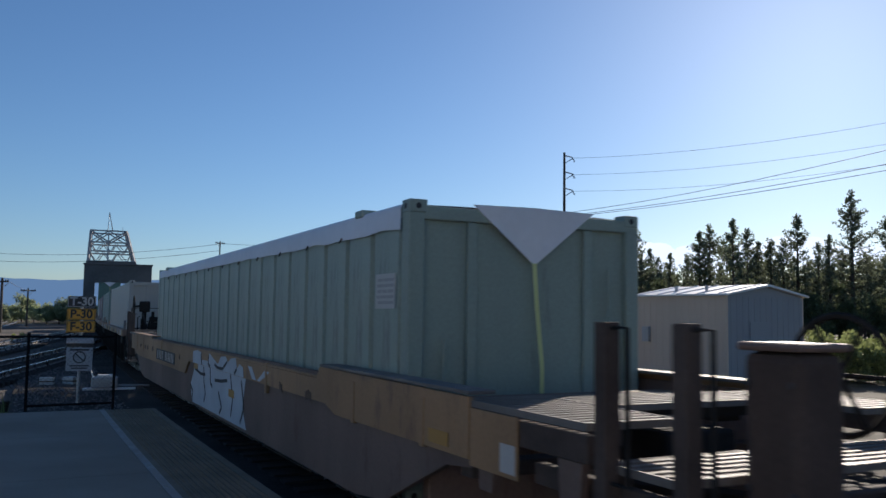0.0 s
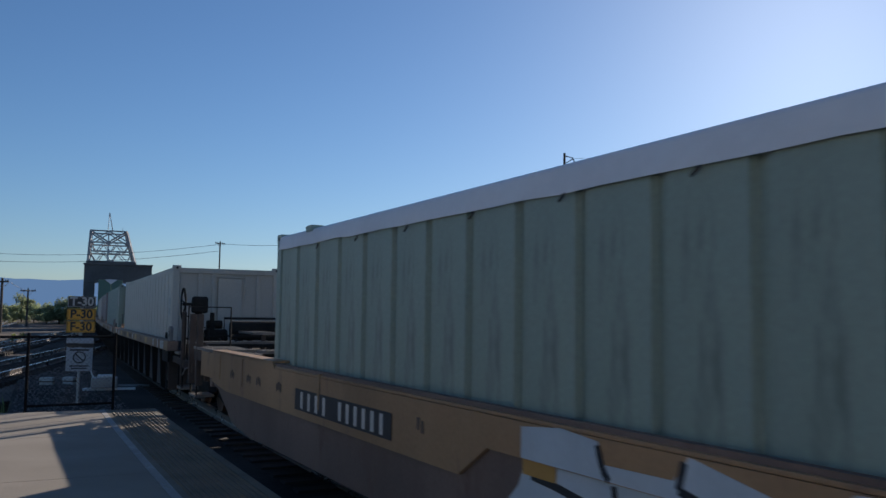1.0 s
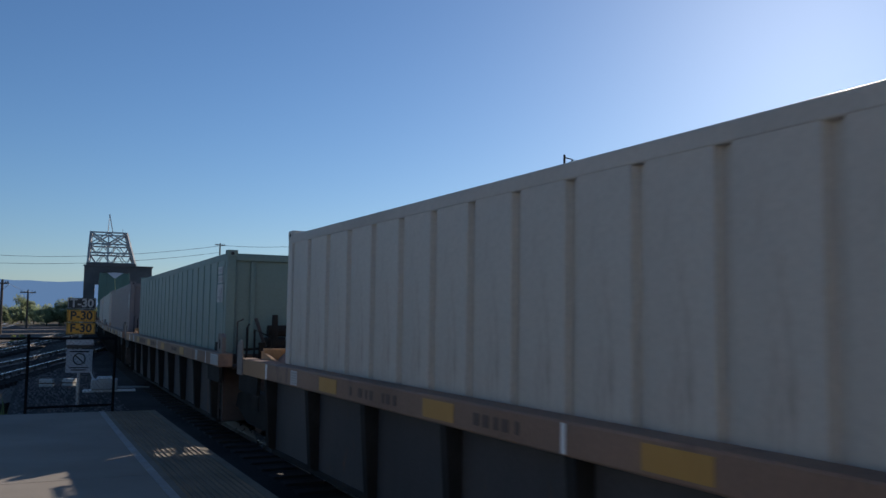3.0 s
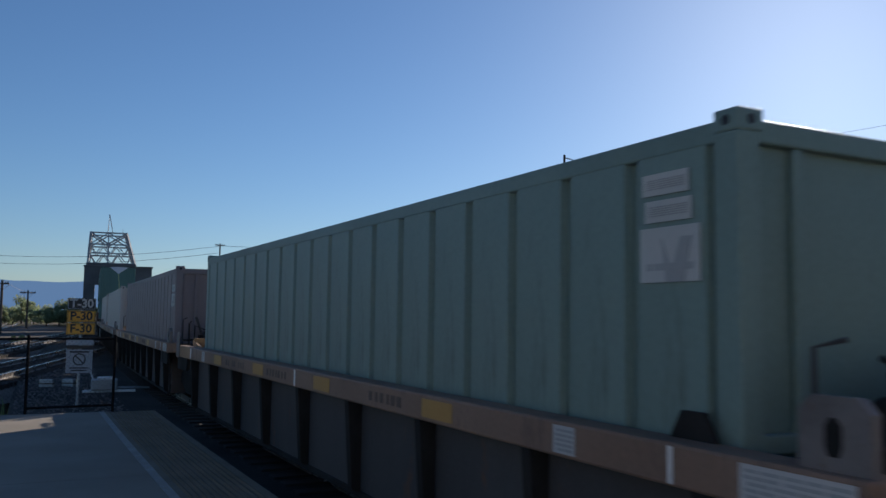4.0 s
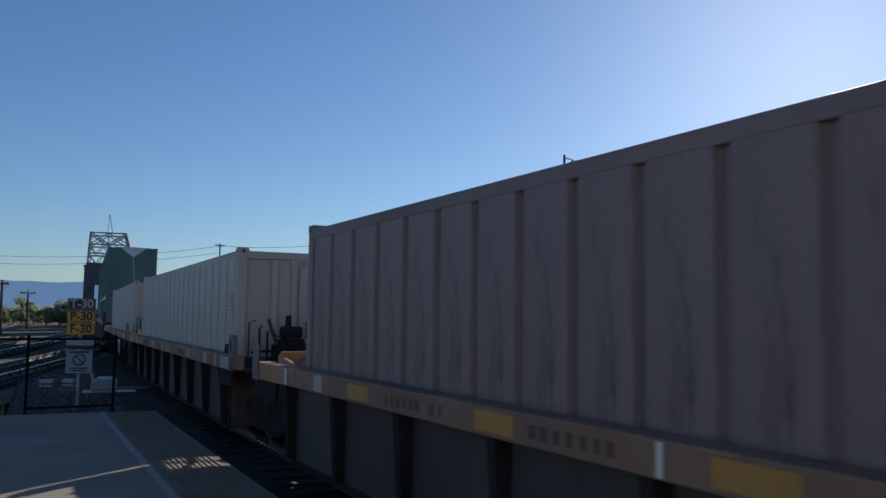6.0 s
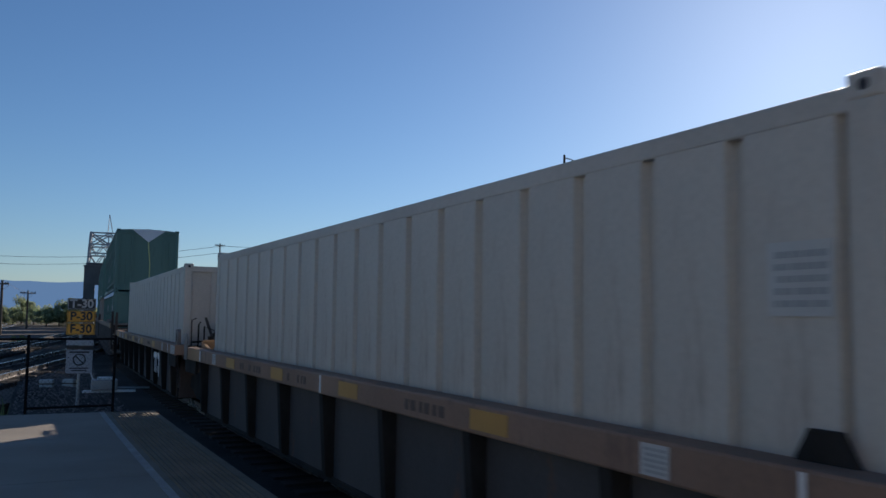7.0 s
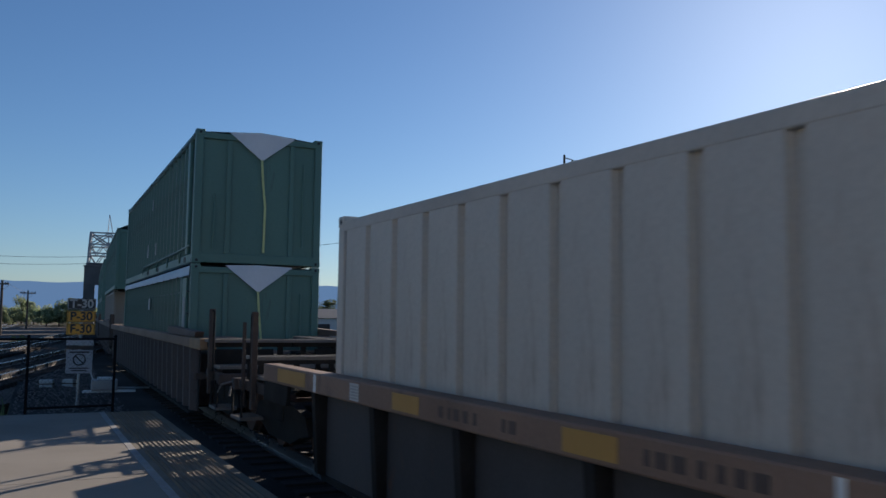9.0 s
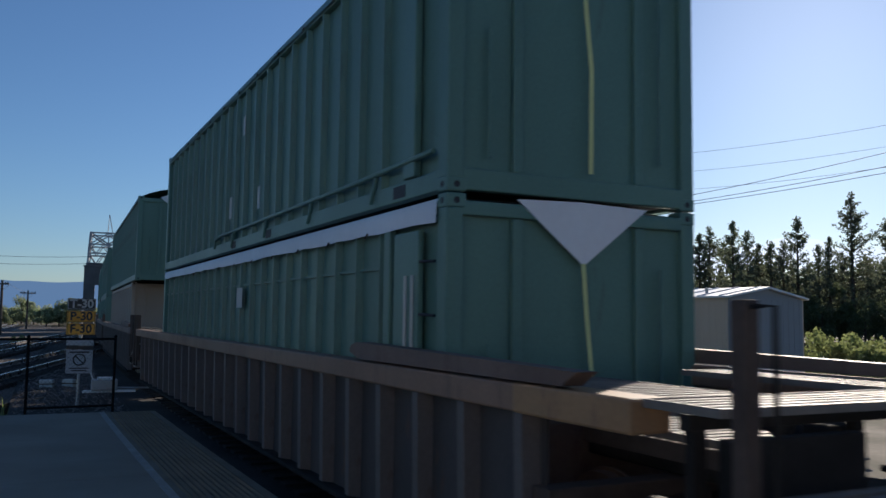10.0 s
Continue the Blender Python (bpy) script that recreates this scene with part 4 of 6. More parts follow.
def long_car(name, label, s0, s1, le, rear, paint, style, seed, lead_out=1.6, rear_out=1.6, wheel_rear=False, near=None):
    """A long single well car with end platforms. style smooth: deep plate sides; ribbed: dense upright ribs."""
    c = thing(name, label, "well car", "long well cars")
    mid, hl = (s0 + s1) / 2, (s1 - s0) / 2
    w0, w1 = le - mid - 0.35, rear - mid + 0.35
    for sx in (-1, 1):
        if style == "smooth":
            bm = bmesh.new()
            f, r = -hl + 0.65, hl - 1.1
            o = [(f, 1.25), (f, 0.82), (f + 0.4, 0.78), (-hl + 2.2, 0.30), (-hl + 2.9, 0.22), (hl - 3.1, 0.22), (hl - 2.3, 0.30), (r - 0.3, 0.70), (r, 0.74), (r, 1.25)]
            prism(bm, o, "x", *sorted((sx * 1.44, sx * 1.38)))
            side = part("side_plate", bm, M_BROWNCAR, c, "brown lower side plate")
            bm = bmesh.new()
            o = [(f, 1.30), (f, 0.88), (-hl + 3.4, 0.88), (-hl + 3.7, 0.96), (hl - 9.4, 0.96), (hl - 9.0, 0.72), (hl - 2.0, 0.72), (r, 0.80), (r, 1.25), (hl - 4.33, 1.25), (hl - 4.40, 1.19), (-hl + 4.0, 1.19), (-hl + 3.9, 1.31)]
            prism(bm, o, "x", *sorted((sx * 1.475, sx * 1.441)))
            part("upper_chord", bm, paint, c, "weathered yellow upper chord")
            x0, x1 = sorted((sx * 1.475, sx * 1.26))
            part("top_flange", bx(x0, x1, -hl + 3.95, hl - 4.42, 1.193, 1.22, bevel=0.006), paint, c)
            part("top_flange", bx(x0, x1, hl - 4.33, r, 1.253, 1.28, bevel=0.006), paint, c)
            for ya, yb in ((-hl + 0.03, f - 0.004), (r + 0.004, hl - 0.25)):
                part("end_plate", bx(*sorted((sx * 1.468, sx * 1.452)), ya, yb, 0.84, 1.228, bevel=0.004), paint, c, "worn yellow end plate")
            part("top_flange", bx(x0, x1, f, -hl + 3.9, 1.312, 1.34, bevel=0.006), M_GALV, c)
            for ya, yb in ((-hl - lead_out + 0.78, f - 0.01), (r + 0.01, hl + rear_out - 0.78 + 0.36)):
                x0, x1 = sorted((sx * 1.46, sx * 0.80))
                grating(c, x0, x1, ya, yb, 1.275)
                part("side_beam", bx(*sorted((sx * 1.45, sx * 1.37)), ya, yb, 1.05, 1.21, bevel=0.01), M_DARKBROWN, c)
                for yc in (ya + 0.1, yb - 0.25):
                    bm = bmesh.new()
                    prism(bm, [(yc, 0.70), (yc + 0.16, 0.70), (yc + 0.2, 1.047), (yc - 0.04, 1.047)], "x", *sorted((sx * 1.44, sx * 1.39)))
                    part("bracket_plate", bm, M_BROWNCAR, c)
            for y in (-hl + 1.4, -hl + 2.9, hl - 1.6, hl - 2.9, -hl + 6.0, hl - 6.0):
                part("side_post", bx(*sorted((sx * 1.442, sx * 1.485)), y - 0.04, y + 0.04, 0.86, 1.235, bevel=0.008), paint, c)
        else:
            x0, x1 = sorted((sx * 1.47, sx * 1.25))
            part("side_sill", bx(x0, x1, -hl, hl, 1.27, 1.45, bevel=0.018), paint, c)
            x0, x1 = sorted((sx * 1.32, sx * 1.29))
            ws = part("well_side", bx(x0, x1, -hl + 1.0, hl - 1.0, 0.16, 1.27), M_GREYSTEEL, c)
            bm = bmesh.new()
            prism(bm, [(sx * 1.318, 0.16), (sx * 1.44, 0.18), (sx * 1.462, 1.268), (sx * 1.318, 1.268)], "y", -0.05, 0.05)
            rib = mesh_of("rib", bm, M_RIB)
            n = int((2 * hl - 2.2) / 0.74)
            for i in range(n + 1):
                share("rib", rib, ws, pose(0, -hl + 1.1 + (2 * hl - 2.2) * i / n, 0))
            x0, x1 = sorted((sx * 1.46, sx * 1.2))
            part("bottom_chord", bx(x0, x1, -hl + 1.0, hl - 1.0, 0.11, 0.158, bevel=0.012), M_BLACK, c)
            # long guide rail lying over the sill near the leading end
            bm = bmesh.new()
            y0 = -hl + 0.1
            prism(bm, [(y0 + 0.5, 1.47), (y0 + 3.75, 1.47), (y0 + 3.98, 1.53), (y0 + 3.94, 1.59), (y0 + 3.8, 1.62), (y0 + 0.35, 1.56)], "x", *sorted((sx * 1.48, sx * 1.33)))
            part("guide_rail", bm, M_BROWNCAR, c)
    part("floor_plate", bx(-1.28, 1.28, w0, w1, 0.12, 0.17), M_BLACK, c)
    for y0, y1 in ((w0 - 0.12, w0), (w1, w1 + 0.12)):
        part("bulkhead", bx(-1.25, 1.25, y0, y1, 0.16, 1.18, bevel=0.015), M_BROWNCAR, c)
    # decks between well and sill ends
    for a, b, sg in ((-hl, w0 - 0.15, -1), (w1 + 0.15, hl, 1)):
        part("cross_member", bx(-1.38, 1.38, (a + b) / 2 - 0.09, (a + b) / 2 + 0.09, 0.72, 0.83, bevel=0.01), M_DARKBROWN, c)
        part("draft_sill", bx(-0.32, 0.32, a, b, 0.835, 1.08, bevel=0.02), M_BLACK, c)
        inner = b if sg < 0 else a
        y0, y1 = sorted((inner, inner + sg * 0.5))
        grating(c, -1.22, 1.22, y0, y1, 1.18)
        if style == "smooth":
            y0, y1 = (-hl + 0.05, -hl + 0.66) if sg < 0 else (hl - 1.62, hl - 0.96)
            grating(c, -0.79, 0.79, y0, y1, 1.275)
            part("walkway_bearer", bx(-0.79, 0.79, y0 + 0.1, y0 + 0.16, 1.15, 1.23), M_BLACK, c)
        else:
            for sx in (-1, 1):
                y0, y1 = sorted((inner, sg * hl - sg * 0.02))
                grating(c, *sorted((sx * 1.245, sx * 0.62)), y0, y1, 1.452)
                y0, y1 = sorted((sg * hl + sg * 0.01, sg * hl + sg * 0.55))
                grating(c, -1.40 if sx < 0 else 0.003, -0.003 if sx < 0 else 1.40, y0, y1, 1.452)
                part("walkway_bearer", bx(*sorted((sx * 1.40, sx * 0.01)), y0 + 0.2, y0 + 0.27, 1.33, 1.406), M_BLACK, c)
                # Black plate added only to fill the dark opening under the walkway.
                part("dark_filler", bx(*sorted((sx * 1.30, sx * 0.36)), y0 + 0.04, y0 + 0.12, 0.72, 1.30, bevel=0.008), M_BLACK, c)
                for xx in (0.2, 0.75, 1.33):
                    part("walkway_leg", bx(sx * xx - 0.04, sx * xx + 0.04, y0 + 0.205, y0 + 0.265, 0.9, 1.328), M_BLACK, c)
        y0, y1 = sorted((inner + sg * 0.52, (b if sg > 0 else a)))
        grating(c, -0.72, -0.12, y0, y1, 1.18)
        part("walkway_bearer", bx(-0.74, -0.68, y0, y1, 1.02, 1.128), M_DARKBROWN, c)
        for k in range(3):
            y = a + (b - a) * (0.25 + 0.25 * k)
            part("cone_box", bx(0.45, 0.70, y - 0.11, y + 0.11, 1.085, 1.19, bevel=0.02), M_BLACK, c)
    end_deck(c, -hl, -hl - lead_out, near=near)
    end_deck(c, hl, hl + rear_out, wheel=wheel_rear)
    return c, hl, mid


# the leading yellow car
CAR_A, HL_A, MID_A = long_car("well_car", "weathered yellow well car with sprayed lettering and worn deck gratings", -61.1, -40.2, -58.9, -43.9, M_YELLOWCAR, "smooth", 3,
                              lead_out=1.45, rear_out=0.85)
X = -1.478
p = sign_plate(CAR_A, X, 2.6, 5.2, 0.80, 1.03, M_INK, label="black panel behind the car's lettering")
character = mesh_of("character_bar", bx(X - 0.008, X - 0.005, 0, 0.075, 0.825, 1.005), M_PALEINK)
for y0, pitch, n in ((4.22, 0.235, 4), (2.77, 0.20, 6)):
    for k in range(n):
        share("character_bar", character, p, pose(0, y0 + pitch * k, 0))
for y in (-9.5,):
    sign_plate(CAR_A, X, y, y + 0.32, 0.92, 1.02, M_AMBER, "amber_marker", "amber reflective panel")
sign_plate(CAR_A, -1.469, -10.40, -10.22, 0.87, 1.05, M_NOTICE, "notice", "small white notice")
stencil = mesh_of("stencil_mark", bx(X - 0.003, X, 0, 0.045, 0.935, 1.03), M_STENCIL)
for y, n in ((7.97, 3), (7.09, 3), (6.62, 3), (5.74, 3), (-5.2, 2), (-6.3, 3), (2.0, 2)):
    for k in range(n):
        share("stencil_mark", stencil, CAR_A, pose(0, y + 0.075 * k, 0.02 * (k % 2)))
# sprayed lettering: one pale mass with dark curling strokes
def stroke(bm, x, pts, w):
    """A painted line of width w through (y, z) points."""
    for (ya, za), (yb, zb) in zip(pts[:-1], pts[1:]):
        d = Vector((yb - ya, zb - za)).normalized() * (w / 2)
        prism(bm, [(ya - d.y, za + d.x), (ya + d.y, za - d.x), (yb + d.y, zb - d.x), (yb - d.y, zb + d.x)], "x", x - 0.002, x)
    return bm


M_SPRAY = mat("pale_spray_paint", (0.50, 0.55, 0.60), 0.6, var=0.12, big=2.0, bump=0.0)
low, high = -1.4405, -1.4755
g = blob(bmesh.new(), low, [(0.75, 0.26), (0.95, 0.55), (0.70, 0.78), (0.62, 0.95), (-3.25, 0.95), (-3.1, 0.55), (-3.35, 0.26)])
sprayed = part("sprayed_lettering", g, M_SPRAY, CAR_A, "pale sprayed lettering with dark strokes")
bm = bmesh.new()
top = [(0.62, 1.16), (0.2, 1.2), (-0.15, 1.17), (-0.2, 1.05), (-0.75, 1.06), (-0.85, 1.19), (-1.2, 1.12), (-1.55, 1.05), (-1.75, 1.18), (-2.1, 1.2), (-2.25, 1.1), (-2.4, 1.18), (-2.75, 1.21),
       (-2.85, 1.06), (-3.0, 1.14), (-3.2, 1.1)]
blob(bm, high, [(-3.25, 0.965), (0.62, 0.965)] + top)
part("sprayed_tail", blob(bmesh.new(), high, [(-3.75, 0.98), (-3.95, 0.98), (-3.7, 1.14), (-3.5, 1.14)]), M_SPRAY, sprayed)
part("sprayed_tail", blob(bmesh.new(), high, [(-4.0, 0.98), (-4.15, 0.98), (-4.6, 1.12), (-4.4, 1.14)]), M_SPRAY, sprayed)
part("sprayed_crest", bm, M_SPRAY, sprayed)
strokes = (((-0.15, 1.15), (-0.2, 1.02), (-0.25, 0.97)), ((-0.82, 1.16), (-0.78, 1.02), (-0.95, 0.98)), ((-2.2, 1.12), (-1.9, 1.0), (-1.5, 1.0), (-1.3, 1.04)), ((-2.85, 1.06), (-2.7, 0.98)))
for q in strokes:
    part("dark_stroke", stroke(bmesh.new(), high - 0.0045, q, 0.045), M_INK, sprayed)
strokes = (((0.55, 0.86), (0.3, 0.84), (0.0, 0.80), (-0.4, 0.82)), ((-0.25, 0.94), (-0.3, 0.70), (-0.45, 0.5), (-0.35, 0.36)), ((-0.8, 0.94), (-0.85, 0.72), (-1.0, 0.66)), ((-1.2, 0.78), (-1.7, 0.80), (-2.1, 0.84)),
           ((-1.5, 0.62), (-1.75, 0.40), (-1.6, 0.30)), ((-2.3, 0.94), (-2.5, 0.6), (-2.4, 0.34)), ((-3.0, 0.9), (-3.2, 0.55), (-3.0, 0.32)), ((0.95, 0.55), (0.7, 0.45), (0.75, 0.26)))
for q in strokes:
    part("dark_stroke", stroke(bmesh.new(), low - 0.0045, q, 0.05), M_INK, sprayed)
for y0, z0 in ((0.28, 0.86), (-2.6, 0.62)):
    sign_plate(CAR_A, low - 0.008, y0, y0 + 0.36, z0, z0 + 0.11, M_AMBER, "amber_marker", "amber reflective panel")
bs = part("brake_housing", bx(-1.06, -0.74, -HL_A - 1.74, -HL_A - 1.40, 0.9, 1.70, bevel=0.05), M_DARKBROWN, CAR_A, "tall brown hand brake housing")
part("lid", bx(-1.08, -0.72, -HL_A - 1.76, -HL_A - 1.38, 1.703, 1.745, bevel=0.018), M_BROWNCAR, bs)
part("gear_cover", rod(bmesh.new(), (-0.745, -HL_A - 1.55, 1.58), (-0.66, -HL_A - 1.55, 1.58), 0.13, 0.11, sides=16), M_DARKBROWN, bs)
for z in (1.05, 1.55):
    for y in (-1.70, -1.44):
        part("bolt", rod(bmesh.new(), (-1.072, -HL_A + y, z), (-1.055, -HL_A + y, z), 0.018, sides=6), M_GREYSTEEL, bs)
ring = []
for i in range(29):
    a = 2 * math.pi * i / 28
    ring.append((-0.55, -HL_A - 1.55 + 0.3 * math.cos(a), 1.58 + 0.3 * math.sin(a)))
part("hand_wheel", path_rod(bmesh.new(), ring, 0.018), M_BLACK, bs)
for i in range(3):
    a = math.pi * i / 3
    part("spoke", rod(bmesh.new(), (-0.55, -HL_A - 1.55 + 0.3 * math.cos(a), 1.58 + 0.3 * math.sin(a)), (-0.55, -HL_A - 1.55 - 0.3 * math.cos(a), 1.58 - 0.3 * math.sin(a)), 0.013, sides=6), M_BLACK, bs)
runs(CAR_A, MID_A, 6.0)

# the car before it, of which only the trailing end comes into view
CAR_0, HL_0, MID_0 = long_car("well_car", "rusty brown well car with a hand brake on its end", -86.8, -66.0, -84.8, -69.4, M_BROWNCAR, "ribbed", 4, rear_out=1.3, wheel_rear=True)
runs(CAR_0, MID_0, 6.0)

# five articulated units
UNITS = []
for i, (le, rear, paint, *_r) in enumerate(WASTE):
    s0 = -36.47 if i == 0 else le - 0.85
    s1 = 43.06 if i == 4 else rear + 1.32
    labels = ("brown articulated well car unit with grimy ribbed sides", "brown articulated well car unit with amber markers", "brown articulated well car unit with yellow bulkheads",
              "brown articulated well car unit with white notices", "brown articulated well car unit sprayed with white letters")
    c, hl, w0, w1, mid = well_unit("well_car", labels[i], s0, s1, le, rear, M_SILL, 30 + i, rear_end="end" if i == 4 else "joint")
    if i == 0:
        part("yellow_panel", bx(-1.4745, -1.4705, -hl + 0.02, -hl + 0.62, 1.06, 1.25), M_YELLOWCAR, c, "yellow painted sill end")
        end_deck(c, -hl, -hl - 1.95, wheel=True, raised=True, near=((1.80, 1.86, 0.08),))
    if i == 4:
        end_deck(c, hl, hl + 1.75, raised=True)
        g = bmesh.new()
        xg = -1.462
        yy = 31.0 - mid
        blob(g, xg, [(yy + 0.47, 0.84), (yy + 0.30, 0.87), (yy + 0.24, 0.87), (yy - 0.02, 0.84), (yy - 0.06, 0.93), (yy - 0.02, 1.0), (yy + 0.42, 0.98), (yy + 0.50, 0.92)])
        blob(g, xg - 0.0005, [(yy + 0.25, 0.88), (yy + 0.12, 0.88), (yy + 0.08, 0.60), (yy + 0.14, 0.53), (yy + 0.24, 0.57)])
        blob(g, xg, [(yy - 0.10, 0.96), (yy - 0.17, 0.98), (yy - 0.06, 0.52), (yy + 0.02, 0.55)])
        blob(g, xg, [(yy - 0.22, 0.98), (yy - 0.44, 1.0), (yy - 0.56, 0.90), (yy - 0.58, 0.46), (yy - 0.46, 0.50), (yy - 0.44, 0.84), (yy - 0.26, 0.86)])
        blob(g, xg - 0.0005, [(yy - 0.22, 0.66), (yy - 0.32, 0.70), (yy - 0.36, 0.58), (yy - 0.26, 0.54)])
        part("sprayed_letters", g, M_DECAL, c, "white sprayed block letters")
    runs(c, mid, 5.0)
    UNITS.append((c, hl, mid))

# double-stack cars behind
CAR_H, HL_H, MID_H = long_car("well_car", "brown well car with closely ribbed sides carrying stacked containers", 46.98, 67.6, 49.4, 64.1, M_SILL, "ribbed", 5, lead_out=1.45, rear_out=0.6, near=((0.71, 1.95, 0.09),))
part("end_cap", bx(-1.474, -1.2, -HL_H - 0.004, -HL_H + 1.15, 1.266, 1.454, bevel=0.018), M_YELLOWCAR, CAR_H, "orange painted sill end")
runs(CAR_H, MID_H, 6.0)
for k, (a, b) in enumerate(((69.6, 89.0), (91.0, 110.6), (112.4, 132.0), (134.0, 153.6), (155.6, 175.0))):
    car, hh, mm = long_car("well_car", "brown ribbed well car under stacked containers", a, b, a + 2.4, b - 2.4, M_BROWNCAR, "ribbed", 6 + k, lead_out=0.5, rear_out=0.5)
    runs(car, mm, 6.0)


# ---- trucks ----
SPIN = []


def rail_truck(s6):
    t = thing("rail_truck", "grimy black two-axle rail truck under the cars", "rail truck", "rail trucks")
    for sx in (-1, 1):
        bm = bmesh.new()
        prism(bm, [(-1.25, 0.40), (-1.1, 0.62), (-0.5, 0.72), (0.5, 0.72), (1.1, 0.62), (1.25, 0.40), (0.95, 0.36), (0.5, 0.22), (-0.5, 0.22), (-0.95, 0.36)], "x", *sorted((sx * 1.08, sx * 0.94)))
        sf = part("side_frame", bm, M_BLACK, t)
        for y in (-0.16, 0, 0.16):
            part("spring", rod(bmesh.new(), (sx * 1.0, y, 0.30), (sx * 1.0, y, 0.56), 0.06, sides=10), M_RAILRUST, sf)
    part("bolster", bx(-1.1, 1.1, -0.2, 0.2, 0.45, 0.68, bevel=0.03), M_BLACK, t)
    for y in (-0.89, 0.89):
        bm = bmesh.new()
        rod(bm, (-1.05, 0, 0), (1.05, 0, 0), 0.075, sides=10)
        for sx in (-1, 1):
            rod(bm, (sx * 0.70, 0, 0), (sx * 0.80, 0, 0), 0.42, sides=24)
            rod(bm, (sx * 0.68, 0, 0), (sx * 0.71, 0, 0), 0.445, sides=24)
        w = part("wheelset", bm, M_RAILRUST, t)
        SPIN.append((w, y))
        for sx in (-1, 1):
            hub = bmesh.new()
            for k in range(3):
                a = 2 * math.pi * k / 3
                rod(hub, (sx * 1.05, 0.045 * math.cos(a), 0.045 * math.sin(a)), (sx * 1.075, 0.045 * math.cos(a), 0.045 * math.sin(a)), 0.014, sides=6)
            rod(hub, (sx * 1.045, 0, 0), (sx * 1.06, 0, 0), 0.085, sides=12)
            part("axle_cap", hub, M_GREYSTEEL, w)
    runs(t, s6, 0.9)


for s6 in (-85.0, -67.4, -62.3, -40.9, -37.6, -20.45, -4.15, 11.65, 27.35, 43.75, 47.3, 68.6, 90.0, 111.5):
    rail_truck(s6)


# ---- fence and signs at the platform's end ----
def fence():
    f = thing("fence", "black chain-link fence closing the end of the platform", "fence")
    pts = [line_at(15.75, -1.5)[:2], line_at(15.6, -2.87)[:2], line_at(15.2, -4.6)[:2], line_at(14.8, -6.4)[:2], line_at(14.4, -8.0)[:2]]
    for x, y in pts:
        bm = bmesh.new()
        rod(bm, (x, y, -0.4), (x, y, 1.25), 0.024, sides=10)
        rod(bm, (x, y, 1.25), (x, y, 1.28), 0.036, 0.012, sides=10)
        part("post", bm, M_FENCE, f)
    for a, b in zip(pts[:-1], pts[1:]):
        for z in ((1.21, 0.06) if a == pts[0] else (1.21,)):
            part("rail", rod(bmesh.new(), (*a, z), (*b, z), 0.02, sides=8), M_FENCE, f)
        bm = bmesh.new()
        L = math.hypot(b[0] - a[0], b[1] - a[1])
        d = ((b[0] - a[0]) / L, (b[1] - a[1]) / L)
        h, gap = 1.12, 0.075
        k = -h
        while k < L:
            for sg in (1, -1):
                u0, u1 = k, k + h
                z0, z1 = (0.07, 0.07 + h) if sg > 0 else (0.07 + h, 0.07)
                if u0 < 0:
                    z0 += (z1 - z0) * (-u0 / h)
                    u0 = 0
                if u1 > L:
                    z1 = z0 + (z1 - z0) * ((L - u0) / (u1 - u0))
                    u1 = L
                rod(bm, (a[0] + d[0] * u0, a[1] + d[1] * u0, z0), (a[0] + d[0] * u1, a[1] + d[1] * u1, z1), 0.0016, sides=3, cap=False)
            k += gap
        tagged(part("wire_mesh", bm, M_FENCE, f, "thin diamond wire mesh"), kind="stuff")


def text_on(name, body, size, m, material, parent):
    cu = bpy.data.curves.new(name, "FONT")
    cu.body, cu.size, cu.extrude, cu.offset = body, size, 0.002, 0.007
    cu.align_x, cu.align_y = "CENTER", "CENTER"
    ob = bpy.data.objects.new(name, cu)
    dg = bpy.context.evaluated_depsgraph_get()
    scene.collection.objects.link(ob)
    dg.update()
    me = bpy.data.meshes.new_from_object(ob.evaluated_get(dg))
    bpy.data.objects.remove(ob)
    me.materials.clear()
    me.materials.append(material)
    t = new(name, me)
    t.parent = parent
    t.matrix_basis = m
    return t


